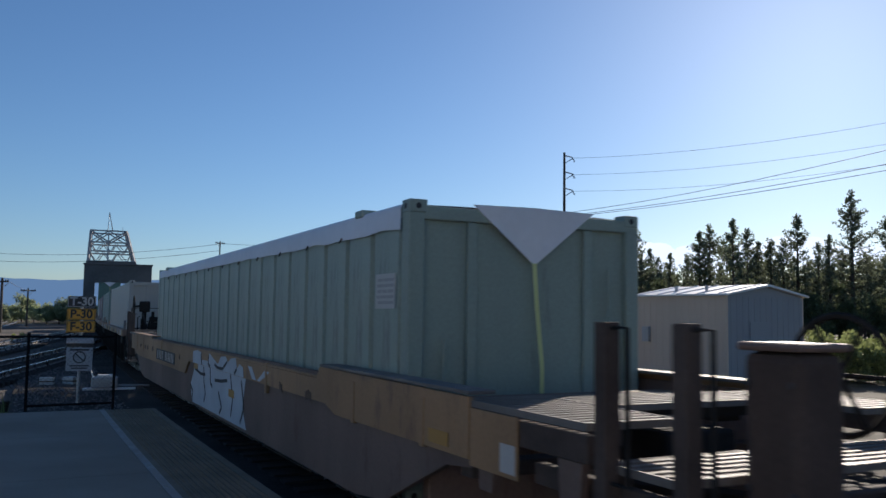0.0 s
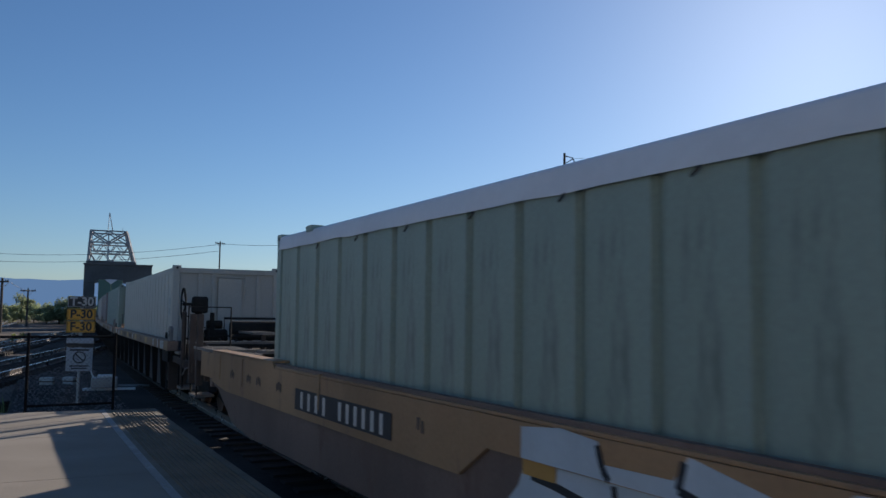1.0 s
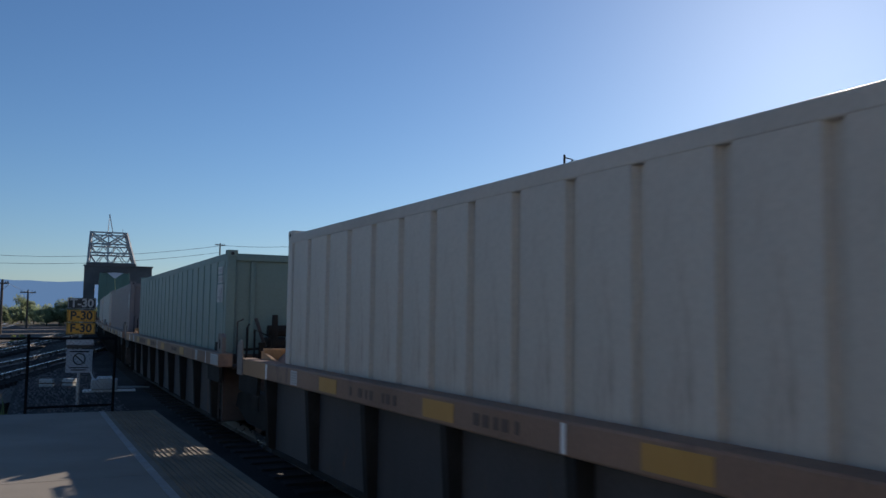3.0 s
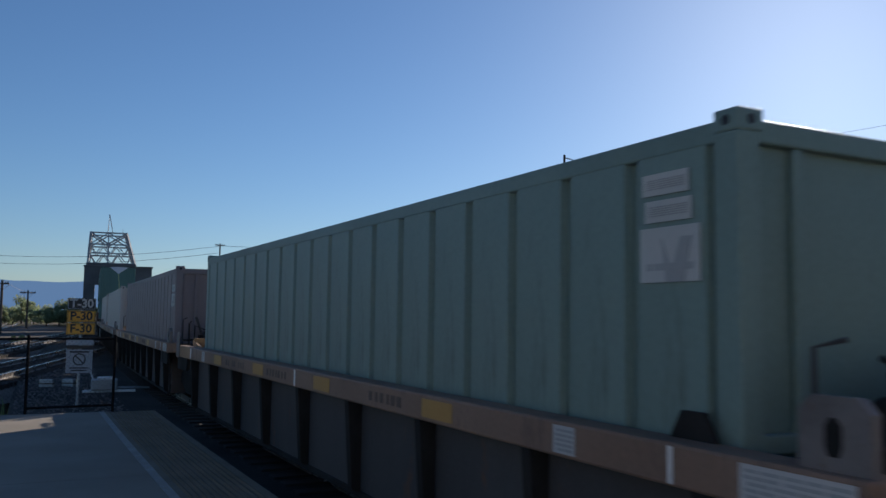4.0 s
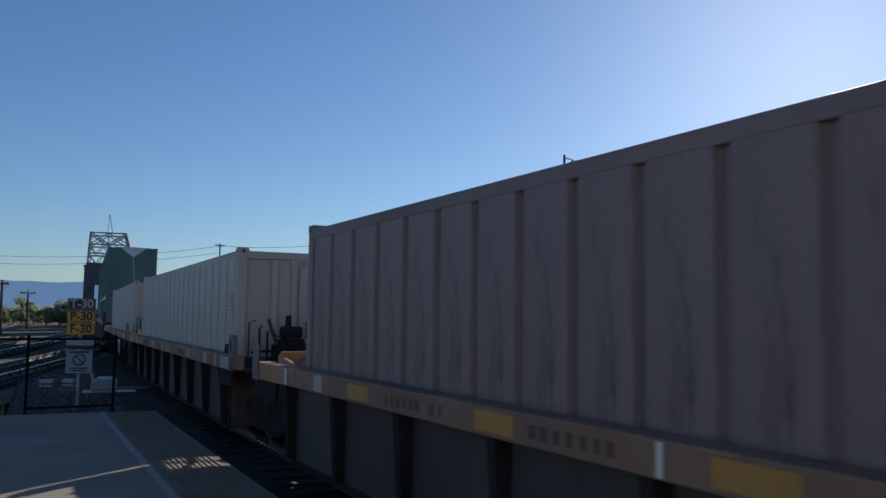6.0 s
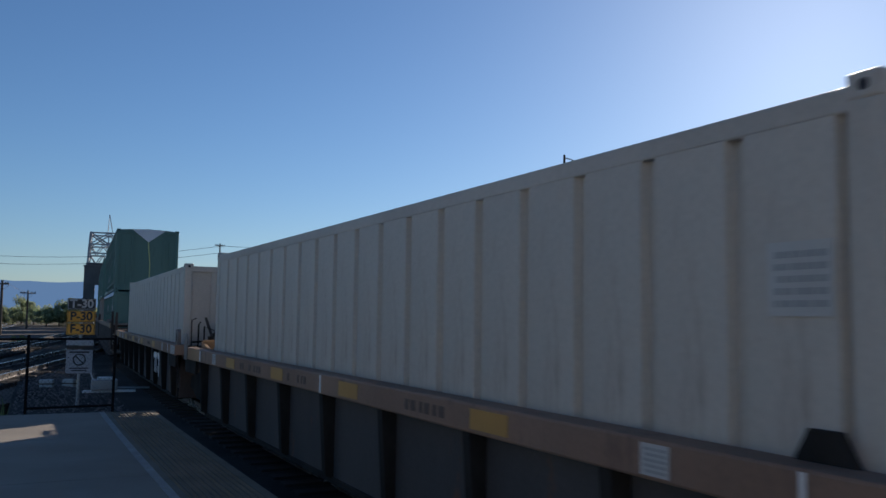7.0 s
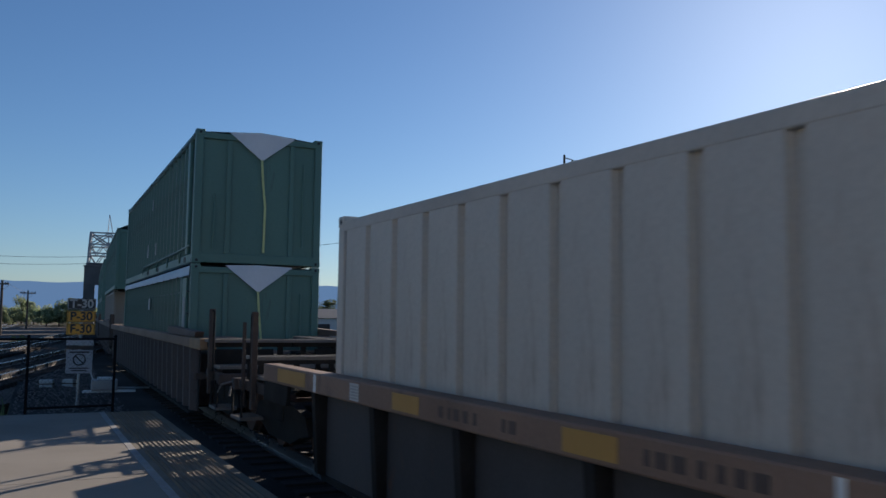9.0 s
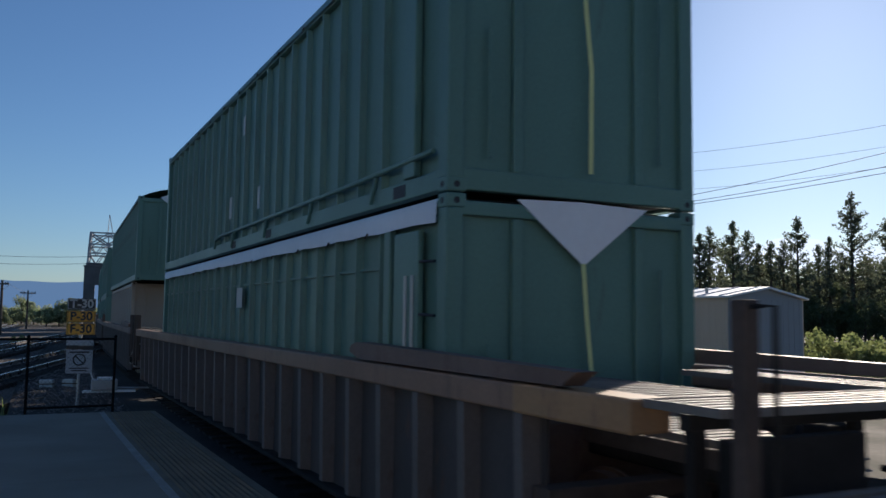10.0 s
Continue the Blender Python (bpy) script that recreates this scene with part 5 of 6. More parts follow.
def speed_sign(name, label, x, y, z, turn, rows, scale=1.0, low=True):
    """A post with stacked speed plates."""
    g = thing(name, label, "speed sign", "speed signs", pose(x, y, 0, 0, 0, turn))
    part("post", rod(bmesh.new(), (0, 0.05, -0.75), (0, 0.05, z + 0.25), 0.035, sides=10), M_GALVPOST, g)
    w, h = 0.29 * scale, 0.245 * scale
    zz = z
    for body, face, ink in rows:
        p = part("speed_plate", bx(-w, w, -0.006, 0.006, zz, zz + h, bevel=0.002), face, g)
        text_on("lettering", body, 0.25 * scale, pose(0, -0.009, zz + h / 2, 90, 0, 0), ink, p)
        bm = bmesh.new()
        for q in ((-w + 0.012, w - 0.012, zz + h - 0.02, zz + h - 0.012), (-w + 0.012, w - 0.012, zz + 0.012, zz + 0.02),
                  (-w + 0.012, -w + 0.02, zz + 0.012, zz + h - 0.012), (w - 0.02, w - 0.012, zz + 0.012, zz + h - 0.012)):
            box(bm, q[0], q[1], -0.009, -0.006, q[2], q[3])
        part("border", bm, ink, p)
        zz -= h + 0.03 * scale
    if low:
        zz += h * 0.25
        part("blank_plate", bx(-w * 0.95, w * 0.95, -0.006, 0.006, zz - 0.02, zz + 0.13), M_SIGNWHT, g, "pale blank plate")
        part("dark_plate", bx(-w * 0.95, w * 0.95, -0.006, 0.006, zz - 0.10, zz - 0.03), M_SIGNBLK, g)
        n = part("notice_plate", bx(-w * 0.93, w * 0.93, -0.008, 0.004, zz - 0.63, zz - 0.12, bevel=0.003), M_SIGNWHT, g, "pale notice with a barred circle")
        bm = bmesh.new()
        cz, r = zz - 0.33, 0.12
        for i in range(24):
            a, b = 2 * math.pi * i / 24, 2 * math.pi * (i + 1) / 24
            rod(bm, (r * math.cos(a), -0.011, cz + r * math.sin(a)), (r * math.cos(b), -0.011, cz + r * math.sin(b)), 0.013, sides=4)
        rod(bm, (-r * 0.7, -0.011, cz + r * 0.7), (r * 0.7, -0.011, cz - r * 0.7), 0.013, sides=4)
        part("barred_circle", bm, M_SIGNBLK, n)
        bm = bmesh.new()
        for k, (a, b) in enumerate(((-0.2, 0.19), (-0.16, 0.15))):
            box(bm, a, b, -0.011, -0.008, zz - 0.53 - 0.05 * k, zz - 0.505 - 0.05 * k)
        box(bm, -0.2, 0.2, -0.011, -0.008, zz - 0.185, zz - 0.15)
        part("print", bm, M_INK, n)
    return g


fence()
speed_sign("speed_sign", "black and yellow stacked speed plates reading T-30, P-30 and F-30", -7.98, 18.6, 1.73, 20,
           (("T-30", M_SIGNBLK, M_PALEINK), ("P-30", M_SIGNYEL, M_SIGNBLK), ("F-30", M_SIGNYEL, M_SIGNBLK)))
speed_sign("speed_sign", "weathered stacked speed plates beside the far bushes", 4.36, 36.0, 1.60, 4,
           (("T-30", M_SIGNBLK, M_PALEINK), ("P-30", M_SIGNYEL, M_SIGNBLK), ("F-30", M_SIGNYEL, M_SIGNBLK)), low=False)


def clutter():
    for x, y, w, a in ((-11.0, 23.6, 0.36, 12), (-10.5, 23.9, 0.33, -8)):
        b = thing("concrete_block", "pale concrete block lying behind the fence", "block", "concrete blocks", pose(x, y, RAIL - 0.22, 0, 0, a))
        part("body", bx(-w / 2, w / 2, -0.10, 0.10, 0, 0.22, bevel=0.02), M_PLACARD, b)
        part("rust_strap", bx(-w / 2 - 0.004, w / 2 + 0.004, -0.104, 0.104, 0.09, 0.12), M_RAILRUST, b)
    s = thing("switch_machine", "pale grey switch machine beside the track", "switch machine", "", pose(-8.85, 22.3, RAIL - 0.21, 0, 0, 22))
    part("case", bx(-0.35, 0.30, -0.2, 0.2, 0.06, 0.34, bevel=0.03), M_GALVPOST, s)
    part("lid", bx(-0.2, 0.2, -0.18, 0.18, 0.34, 0.40, bevel=0.02), M_DECAL, s)
    part("base", bx(-0.55, 0.75, -0.12, 0.12, 0.0, 0.06, bevel=0.01), M_DECAL, s)
    part("rod", rod(bmesh.new(), (0.3, 0, 0.12), (1.1, 0.1, 0.10), 0.025), M_GALVPOST, s)
    part("lever", rod(bmesh.new(), (-0.3, 0, 0.34), (-0.42, 0, 0.62), 0.02), M_DECAL, s)
    # dry weeds at the fence foot
    rnd = random.Random(9)
    bm = bmesh.new()
    for i in range(900):
        x, y, _ = line_at(rnd.uniform(16.0, 18.6), rnd.uniform(-6.5, -3.2))
        h, w = rnd.uniform(0.2, 0.65), 0.012
        a = rnd.uniform(0, 6.28)
        lx, ly = rnd.uniform(-0.2, 0.2), rnd.uniform(-0.2, 0.2)
        z = RAIL - 0.32
        v = [bm.verts.new(q) for q in ((x - w * math.cos(a), y - w * math.sin(a), z), (x + w * math.cos(a), y + w * math.sin(a), z),
                                       (x + lx * 0.5 + w, y + ly * 0.5, z + h * 0.6), (x + lx, y + ly, z + h))]
        bm.faces.new((v[0], v[1], v[2]))
        bm.faces.new((v[0], v[2], v[3]))
    tagged(new("dry_weeds", mesh_of("dry_weeds", bm, M_LEAFPALE)), "dry yellowish weeds growing behind the fence", "weeds", kind="stuff")


clutter()


# ---- swing bridge in the distance ----
def bar(bm, a, b, w):
    a, b = Vector(a), Vector(b)
    q = (b - a).to_track_quat("Z", "Y").to_matrix()
    r = [[bm.verts.new(p + q @ Vector((w / 2 * dx, w / 2 * dy, 0))) for dx, dy in ((-1, -1), (1, -1), (1, 1), (-1, 1))] for p in (a, b)]
    for i in range(4):
        j = (i + 1) % 4
        bm.faces.new((r[0][i], r[0][j], r[1][j], r[1][i]))
    bm.faces.new(r[0][::-1])
    bm.faces.new(r[1])


def bridge():
    x, y, h = line_at(131, CENTRE)
    b = thing("swing_bridge", "dark riveted steel railway truss bridge with a lattice tower", "bridge", "", pose(x, y, RAIL, 0, 0, -math.degrees(h)))
    L, R, T = -3.45, 5.75, 8.55
    # portal
    for k, xx in enumerate((L, R)):
        part("portal_leg", bx(*sorted((xx, xx + (1.5 if k == 0 else -1.5))), -0.5, 0.5, -0.6, T, bevel=0.04), M_BRIDGE, b)
    part("portal_beam", bx(L, R, -0.55, 0.45, 5.95, T, bevel=0.04), M_BRIDGE, b)
    for k in range(6):
        xx = L + 1.6 + k * 1.25
        part("stiffener", bx(xx - 0.07, xx + 0.07, -0.62, -0.55, 6.0, T - 0.05), M_BRIDGE, b)
    part("portal_cornice", bx(L - 0.12, R + 0.12, -0.7, 0.55, T + 0.003, T + 0.2, bevel=0.03), M_BRIDGE, b)
    # the span behind
    for k, xx in enumerate((L + 0.4, R - 0.4)):
        bm = bmesh.new()
        bar(bm, (xx, 1, T - 0.3), (xx, 48, T + 0.8), 0.5)
        bar(bm, (xx, 1, 0.2), (xx, 110, 0.2), 0.6)
        for i in range(8):
            ya, yb = 1 + 6 * i, 7 + 6 * i
            bar(bm, (xx, yb, 0.2), (xx, yb, T), 0.35)
            bar(bm, (xx, ya, 0.2 if i % 2 else T - 0.3), (xx, yb, T - 0.3 if i % 2 else 0.2), 0.32)
        part("truss", bm, M_BRIDGE, b)
    for i in range(5):
        part("top_strut", bx(L + 0.65, R - 0.65, 10 + 9 * i - 0.2, 10 + 9 * i + 0.2, T - 0.5, T + 0.1), M_BRIDGE, b)
    # tower
    tw = part("tower_deck", bx(-4.3, 4.9, 52, 64, 11.5, 12.0, bevel=0.05), M_BRIDGE, b)
    z0, z1, x0, x1, xa, xb = 12.0, 18.4, -4.2, 4.7, -3.9, 2.9
    for yy0, yy1 in ((53, 54.5), (63, 61.5)):
        bm = bmesh.new()
        bar(bm, (x0, yy0, -1), (x0, yy0, z0), 0.7)
        bar(bm, (x1, yy0, -1), (x1, yy0, z0), 0.7)
        bar(bm, (x0, yy0, z0), (xa, yy1, z1), 0.42)
        bar(bm, (x1, yy0, z0), (xb, yy1, z1), 0.42)
        for f in (0.0, 0.33, 0.62, 1.0):
            zz = z0 + (z1 - z0) * f
            bar(bm, (x0 + (xa - x0) * f, yy0 + (yy1 - yy0) * f, zz), (x1 + (xb - x1) * f, yy0 + (yy1 - yy0) * f, zz), 0.28)
        for f0, f1 in ((0.0, 0.33), (0.33, 0.62)):
            n = 6
            for i in range(n):
                u0, u1 = i / n, (i + 1) / n
                fa, fb = (f0, f1) if i % 2 else (f1, f0)
                pa = (x0 + (xa - x0) * fa + (x1 - x0 + (xb - x1 - xa + x0) * fa) * u0, yy0 + (yy1 - yy0) * fa, z0 + (z1 - z0) * fa)
                pb = (x0 + (xa - x0) * fb + (x1 - x0 + (xb - x1 - xa + x0) * fb) * u1, yy0 + (yy1 - yy0) * fb, z0 + (z1 - z0) * fb)
                bar(bm, pa, pb, 0.15)
        f = 0.62
        pl = (x0 + (xa - x0) * f, yy0 + (yy1 - yy0) * f, z0 + (z1 - z0) * f)
        pr = (x1 + (xb - x1) * f, yy0 + (yy1 - yy0) * f, z0 + (z1 - z0) * f)
        mid = ((xa + xb) / 2, yy1, z0 + (z1 - z0) * 0.64)
        bar(bm, (xa, yy1, z1), mid, 0.3)
        bar(bm, (xb, yy1, z1), mid, 0.3)
        bar(bm, pl, ((xa + xb) / 2, yy1, z1), 0.22)
        bar(bm, pr, ((xa + xb) / 2, yy1, z1), 0.22)
        bar(bm, ((xa + xb) / 2, yy0, z0), ((xa + xb) / 2, yy1, z1), 0.24)
        part("tower_frame", bm, M_TOWER, b, "cross-braced lattice tower frame")
    bm = bmesh.new()
    for xx, xt in ((x0, xa), (x1, xb)):
        for f in (0.0, 0.33, 0.62, 1.0):
            bar(bm, (x0 + (xa - x0) * f if xx == x0 else x1 + (xb - x1) * f, 53 + 1.5 * f, z0 + (z1 - z0) * f),
                (x0 + (xa - x0) * f if xx == x0 else x1 + (xb - x1) * f, 63 - 1.5 * f, z0 + (z1 - z0) * f), 0.35)
        bar(bm, (xx, 53, z0), (xt, 61.5, z1), 0.22)
        bar(bm, (xx, 63, z0), (xt, 54.5, z1), 0.22)
    part("tower_side", bm, M_TOWER, b)
    bm = bmesh.new()
    for xx, yy in ((-0.7, 57), (0.3, 57)):
        bar(bm, (xx, yy, z1), (-0.5, 58, 22.6), 0.11)
    bar(bm, (2.2, 57, z1), (2.2, 57, z1 + 1.0), 0.1)
    part("mast", bm, M_TOWER, b)
    part("deck", bx(L, R, -30, 110, -0.75, -0.28), M_BRIDGE, b)


bridge()


# ---- shed and right of way beyond the train ----
def shed():
    a = math.degrees(math.atan2(3.33, -2.03))
    g = thing("signal_shed", "cream metal-sided signal shed with a white roof", "shed", "", pose(8.77, 26.05, -0.62, 0, 0, a))
    # local x runs along the longer face, local -y along the gable end
    W, D, H = 3.9, 3.75, 3.02
    part("base", bx(-0.05, W + 0.05, -D - 0.05, 0.05, -0.15, 0.12, bevel=0.01), M_CONCRETE, g)
    for nm, q in (("long_wall", (0, W, -0.06, 0)), ("long_wall", (0, W, -D, -D + 0.06)), ("end_wall", (0, 0.06, -D + 0.062, -0.062)), ("end_wall", (W - 0.06, W, -D + 0.062, -0.062))):
        part(nm, bx(*q, 0.12, H), M_SHEDWALL if nm == "long_wall" else M_SHEDEND, g)
    seam = mesh_of("siding_seam", bx(-0.009, 0.009, 0, 0.009, 0.14, H - 0.03), M_SHEDWALL)
    for i in range(14):
        share("siding_seam", seam, g, pose(0.15 + i * 0.28, 0, 0))
    seam2 = mesh_of("siding_seam", bx(-0.009, 0, -0.009, 0.009, 0.14, H - 0.03), M_SHEDEND)
    for i in range(13):
        share("siding_seam", seam2, g, pose(0, -0.18 - i * 0.28, 0))
    bm = bmesh.new()
    prism(bm, [(0.12, H + 0.003), (-D / 2, H + 0.33), (-D - 0.12, H + 0.003), (-D - 0.12, H + 0.06), (-D / 2, H + 0.40), (0.12, H + 0.06)], "x", -0.15, W + 0.15)
    part("roof", bm, M_SHEDROOF, g, "low white metal gable roof")
    for k in range(5):
        bm = bmesh.new()
        xx = 0.2 + k * 0.86
        bar(bm, (xx, 0.12, H + 0.075), (xx, -D / 2, H + 0.415), 0.03)
        part("roof_seam", bm, M_SHEDROOF, g)
    for xx in (1.3, 2.6):
        bm = bmesh.new()
        rod(bm, (xx, -0.6, H + 0.1), (xx, -0.6, H + 0.36), 0.05, sides=10)
        part("roof_vent", bm, M_GALVPOST, g)
    bm = bmesh.new()
    prism(bm, [(-0.06, H), (-D + 0.06, H), (-D / 2, H + 0.325)], "x", 0.005, 0.06)
    part("gable", bm, M_SHEDEND, g)
    d = part("door", bx(-0.035, -0.02, -1.95, -1.05, 0.16, 2.2, bevel=0.006), M_SHEDEND, g, "plain steel door")
    part("handle", bx(-0.075, -0.035, -1.15, -1.10, 1.1, 1.22), M_BLACK, d)
    w = part("vent_louvre", bx(1.45, 1.75, 0.018, 0.05, 1.7, 2.05, bevel=0.006), M_GALVPOST, g)
    part("louvre_opening", bx(1.49, 1.71, 0.05, 0.056, 1.74, 2.01), M_GLASS, w)
    part("meter_box", bx(3.2, 3.5, 0.018, 0.14, 1.5, 2.0, bevel=0.01), M_GALVPOST, g)


shed()


def lamp_post(x, y, z):
    g = thing("lamp_post", "slender grey lamp post beside the shed", "lamp post", "", pose(x, y, -0.75))
    part("pole", rod(bmesh.new(), (0, 0, 0), (0, 0, z), 0.06, 0.04, sides=10), M_GALVPOST, g)
    part("head", bx(-0.45, 0.25, -0.1, 0.1, z - 0.02, z + 0.08, bevel=0.03), M_GALVPOST, g)


lamp_post(7.2, 31.5, 5.3)


def power_pole(name, label, x, y, top, turn=0, style="triangle", r=0.16, arm=1.3):
    g = thing(name, label, "utility pole", "utility poles", pose(x, y, -0.75, 0, 0, turn))
    part("pole", rod(bmesh.new(), (0, 0, 0), (0, 0, top + 0.75), r, r * 0.65, sides=10), M_WOODPOLE, g)
    top += 0.75
    if style == "triangle":
        for k in range(3):
            z = top - 0.25 - 1.5 * k
            bm = bmesh.new()
            rod(bm, (0, 0, z), (0.75, 0, z - 0.18), 0.06, 0.045, sides=8)
            rod(bm, (0, 0, z - 0.75), (0.7, 0, z - 0.3), 0.035, sides=8)
            br = part("bracket", bm, M_GALVPOST, g)
            bm = bmesh.new()
            for i in range(4):
                rod(bm, (0.72 + i * 0.06, 0, z - 0.22 - i * 0.10), (0.75 + i * 0.06, 0, z - 0.28 - i * 0.10), 0.10, 0.06, sides=10)
            part("insulator", bm, M_BLACK, br)
    else:
        for k, z in enumerate((top - 0.35,) if style == "cross" else (top - 0.3, top - 0.9)):
            ca = part("crossarm", bx(-arm, arm, -0.06, 0.06, z - 0.07, z + 0.07), M_WOODPOLE, g)
            for xx in (-arm + 0.1, -arm * 0.5, arm * 0.5, arm - 0.1):
                part("insulator", rod(bmesh.new(), (xx, 0, z + 0.07), (xx, 0, z + 0.24), 0.055, 0.035, sides=8), M_GLASS, ca)
        part("brace", path_rod(bmesh.new(), [(-0.6, 0.08, top - 0.42), (0, 0.1, top - 0.95), (0.6, 0.08, top - 0.42)], 0.025), M_GALVPOST, g)


power_pole("utility_pole", "tall timber pole with three bracketed insulators", 10.77, 75, 16.5, 0)
power_pole("utility_pole", "timber pole with a wide crossarm above the trees", -1.46, 110, 14.1, 20, "cross", arm=2.0)
power_pole("utility_pole", "distant timber pole near the bridge", -37.44, 140, 13.6, 60, "cross", arm=1.1)
power_pole("utility_pole", "old telegraph pole with a crossarm beyond the yard", -55.3, 112, 4.6, 15, "cross", r=0.14, arm=0.95)
power_pole("utility_pole", "old leaning telegraph pole at the yard's edge", -42.0, 80, 4.7, 10, "cross", r=0.17, arm=0.6)
power_pole("utility_pole", "far timber pole behind the trees", 46, 82, 10.6, 5, "cross", arm=0.8)


def wire(a, b, sag, r=0.02):
    cu = bmesh.new()
    a, b = Vector(a), Vector(b)
    n = 18
    pts = []
    for i in range(n + 1):
        u = i / n
        q = a.lerp(b, u)
        q.z -= sag * 4 * u * (1 - u)
        pts.append(q)
    path_rod(cu, pts, r, 4)
    g = tagged(new("overhead_wire", mesh_of("overhead_wire", cu, M_WIRE)), "thin dark power line strung between poles", "power line", "overhead wires")
    return g


for a, b, sag, r in (((11.5, 75, 16.0), (36, 52, 15.9), 0.8, 0.014), ((11.5, 75, 14.5), (36, 52, 14.4), 0.8, 0.014), ((11.5, 75, 13.0), (36, 52, 13.0), 0.8, 0.014),
                     ((-0.2, 110, 13.9), (36, 52, 14.6), 1.5, 0.028), ((-1.4, 110, 13.7), (36, 52, 13.35), 1.3, 0.028), ((-3.0, 110, 13.7), (36, 52, 12.8), 1.3, 0.028),
                     ((-37.0, 140, 13.2), (-1.8, 110, 13.6), 1.2, 0.03), ((-37.6, 140, 13.1), (-120, 150, 17.0), 3.6, 0.03), ((-37.6, 140, 12.0), (-120, 150, 15.0), 3.4, 0.03),
                     ((-54.7, 112, 4.3), (-41.7, 80, 4.6), 0.3, 0.014)):
    wire(a, b, sag, r)


# ---- trees ----
def leaf(bm, p, size, rnd):
    n = Vector((rnd.gauss(0, 1), rnd.gauss(0, 1), rnd.gauss(0, 1))).normalized()
    u = n.orthogonal().normalized()
    w = n.cross(u)
    s = size * rnd.uniform(0.6, 1.3)
    v = [bm.verts.new(p + u * s * a + w * s * b) for a, b in ((-0.5, -0.3), (0.5, -0.35), (0.15, 0.55))]
    bm.faces.new(v)


def conifer(name, label, height, seed, spread, m):
    rnd = random.Random(seed)
    g = thing(name, label, "tree", "trees behind the shed", m)
    part("trunk", rod(bmesh.new(), (0, 0, 0), (0, 0, height * 0.97), 0.02 * height, 0.02, sides=8), M_BARK, g)
    bm, lb = bmesh.new(), bmesh.new()
    z = height * 0.12
    while z < height * 0.985:
        f = 1 - z / height
        for k in range(rnd.choice((1, 3, 4, 5))):
            a = rnd.uniform(0, 2 * math.pi)
            ln = (1.75 * spread * f ** 0.85 + 0.14) * rnd.uniform(0.3, 1.2)
            up = rnd.uniform(0.3, 0.9) if f < 0.4 else rnd.uniform(-0.1, 0.6)
            tip = Vector((math.cos(a) * ln, math.sin(a) * ln, z + up * ln))
            root = Vector((0, 0, z))
            if ln > 0.5:
                rod(lb, root, tip, 0.035, 0.01, sides=4, cap=False)
            n = int(7 + ln * 15)
            for i in range(n):
                u = rnd.uniform(0.2, 1.02)
                p = root.lerp(tip, u) + Vector((rnd.gauss(0, 0.10), rnd.gauss(0, 0.10), rnd.gauss(-0.08, 0.13)))
                leaf(bm, p, 0.23, rnd)
        z += rnd.uniform(0.13, 0.36)
    tagged(part("branchwork", lb, M_BARK, g), kind="stuff")
    part("crown", bm, M_CONIFER, g)
    return g


def broadleaf(name, label, height, width, seed, m, material, leaves=4200, size=0.3, category="tree", group="trees and shrubs"):
    rnd = random.Random(seed)
    g = thing(name, label, category, group, m)
    if category == "tree":
        part("trunk", rod(bmesh.new(), (0, 0, 0), (0.1, 0.05, height * 0.55), 0.028 * height, 0.012 * height, sides=8), M_BARK, g)
    lb, bm = bmesh.new(), bmesh.new()
    clumps = []
    for k in range(20):
        a, r = rnd.uniform(0, 6.28), width * 0.5 * math.sqrt(rnd.random())
        z = height * (0.18 + 0.74 * rnd.random() * (1 - 0.45 * (2 * r / width) ** 2))
        c = Vector((math.cos(a) * r, math.sin(a) * r, z))
        clumps.append((c, rnd.uniform(0.10, 0.20) * (width + height) * 0.5))
        rod(lb, (0, 0, min(z * 0.6, height * 0.5)), c, 0.008 * height, 0.02, sides=5, cap=False)
    for i in range(leaves):
        c, r = rnd.choice(clumps)
        d = Vector((rnd.gauss(0, 1), rnd.gauss(0, 1), rnd.gauss(0, 0.8)))
        d = d.normalized() * r * rnd.random() ** 0.45
        p = c + d
        if p.z < 0.1:
            continue
        leaf(bm, p, size, rnd)
    tagged(part("branchwork", lb, M_BARK, g), kind="stuff")
    part("crown", bm, material, g)
    return g


def place(px_bearing, dist):
    """x, y at a bearing given as the sideways slope, dist metres ahead."""
    return px_bearing * dist, dist


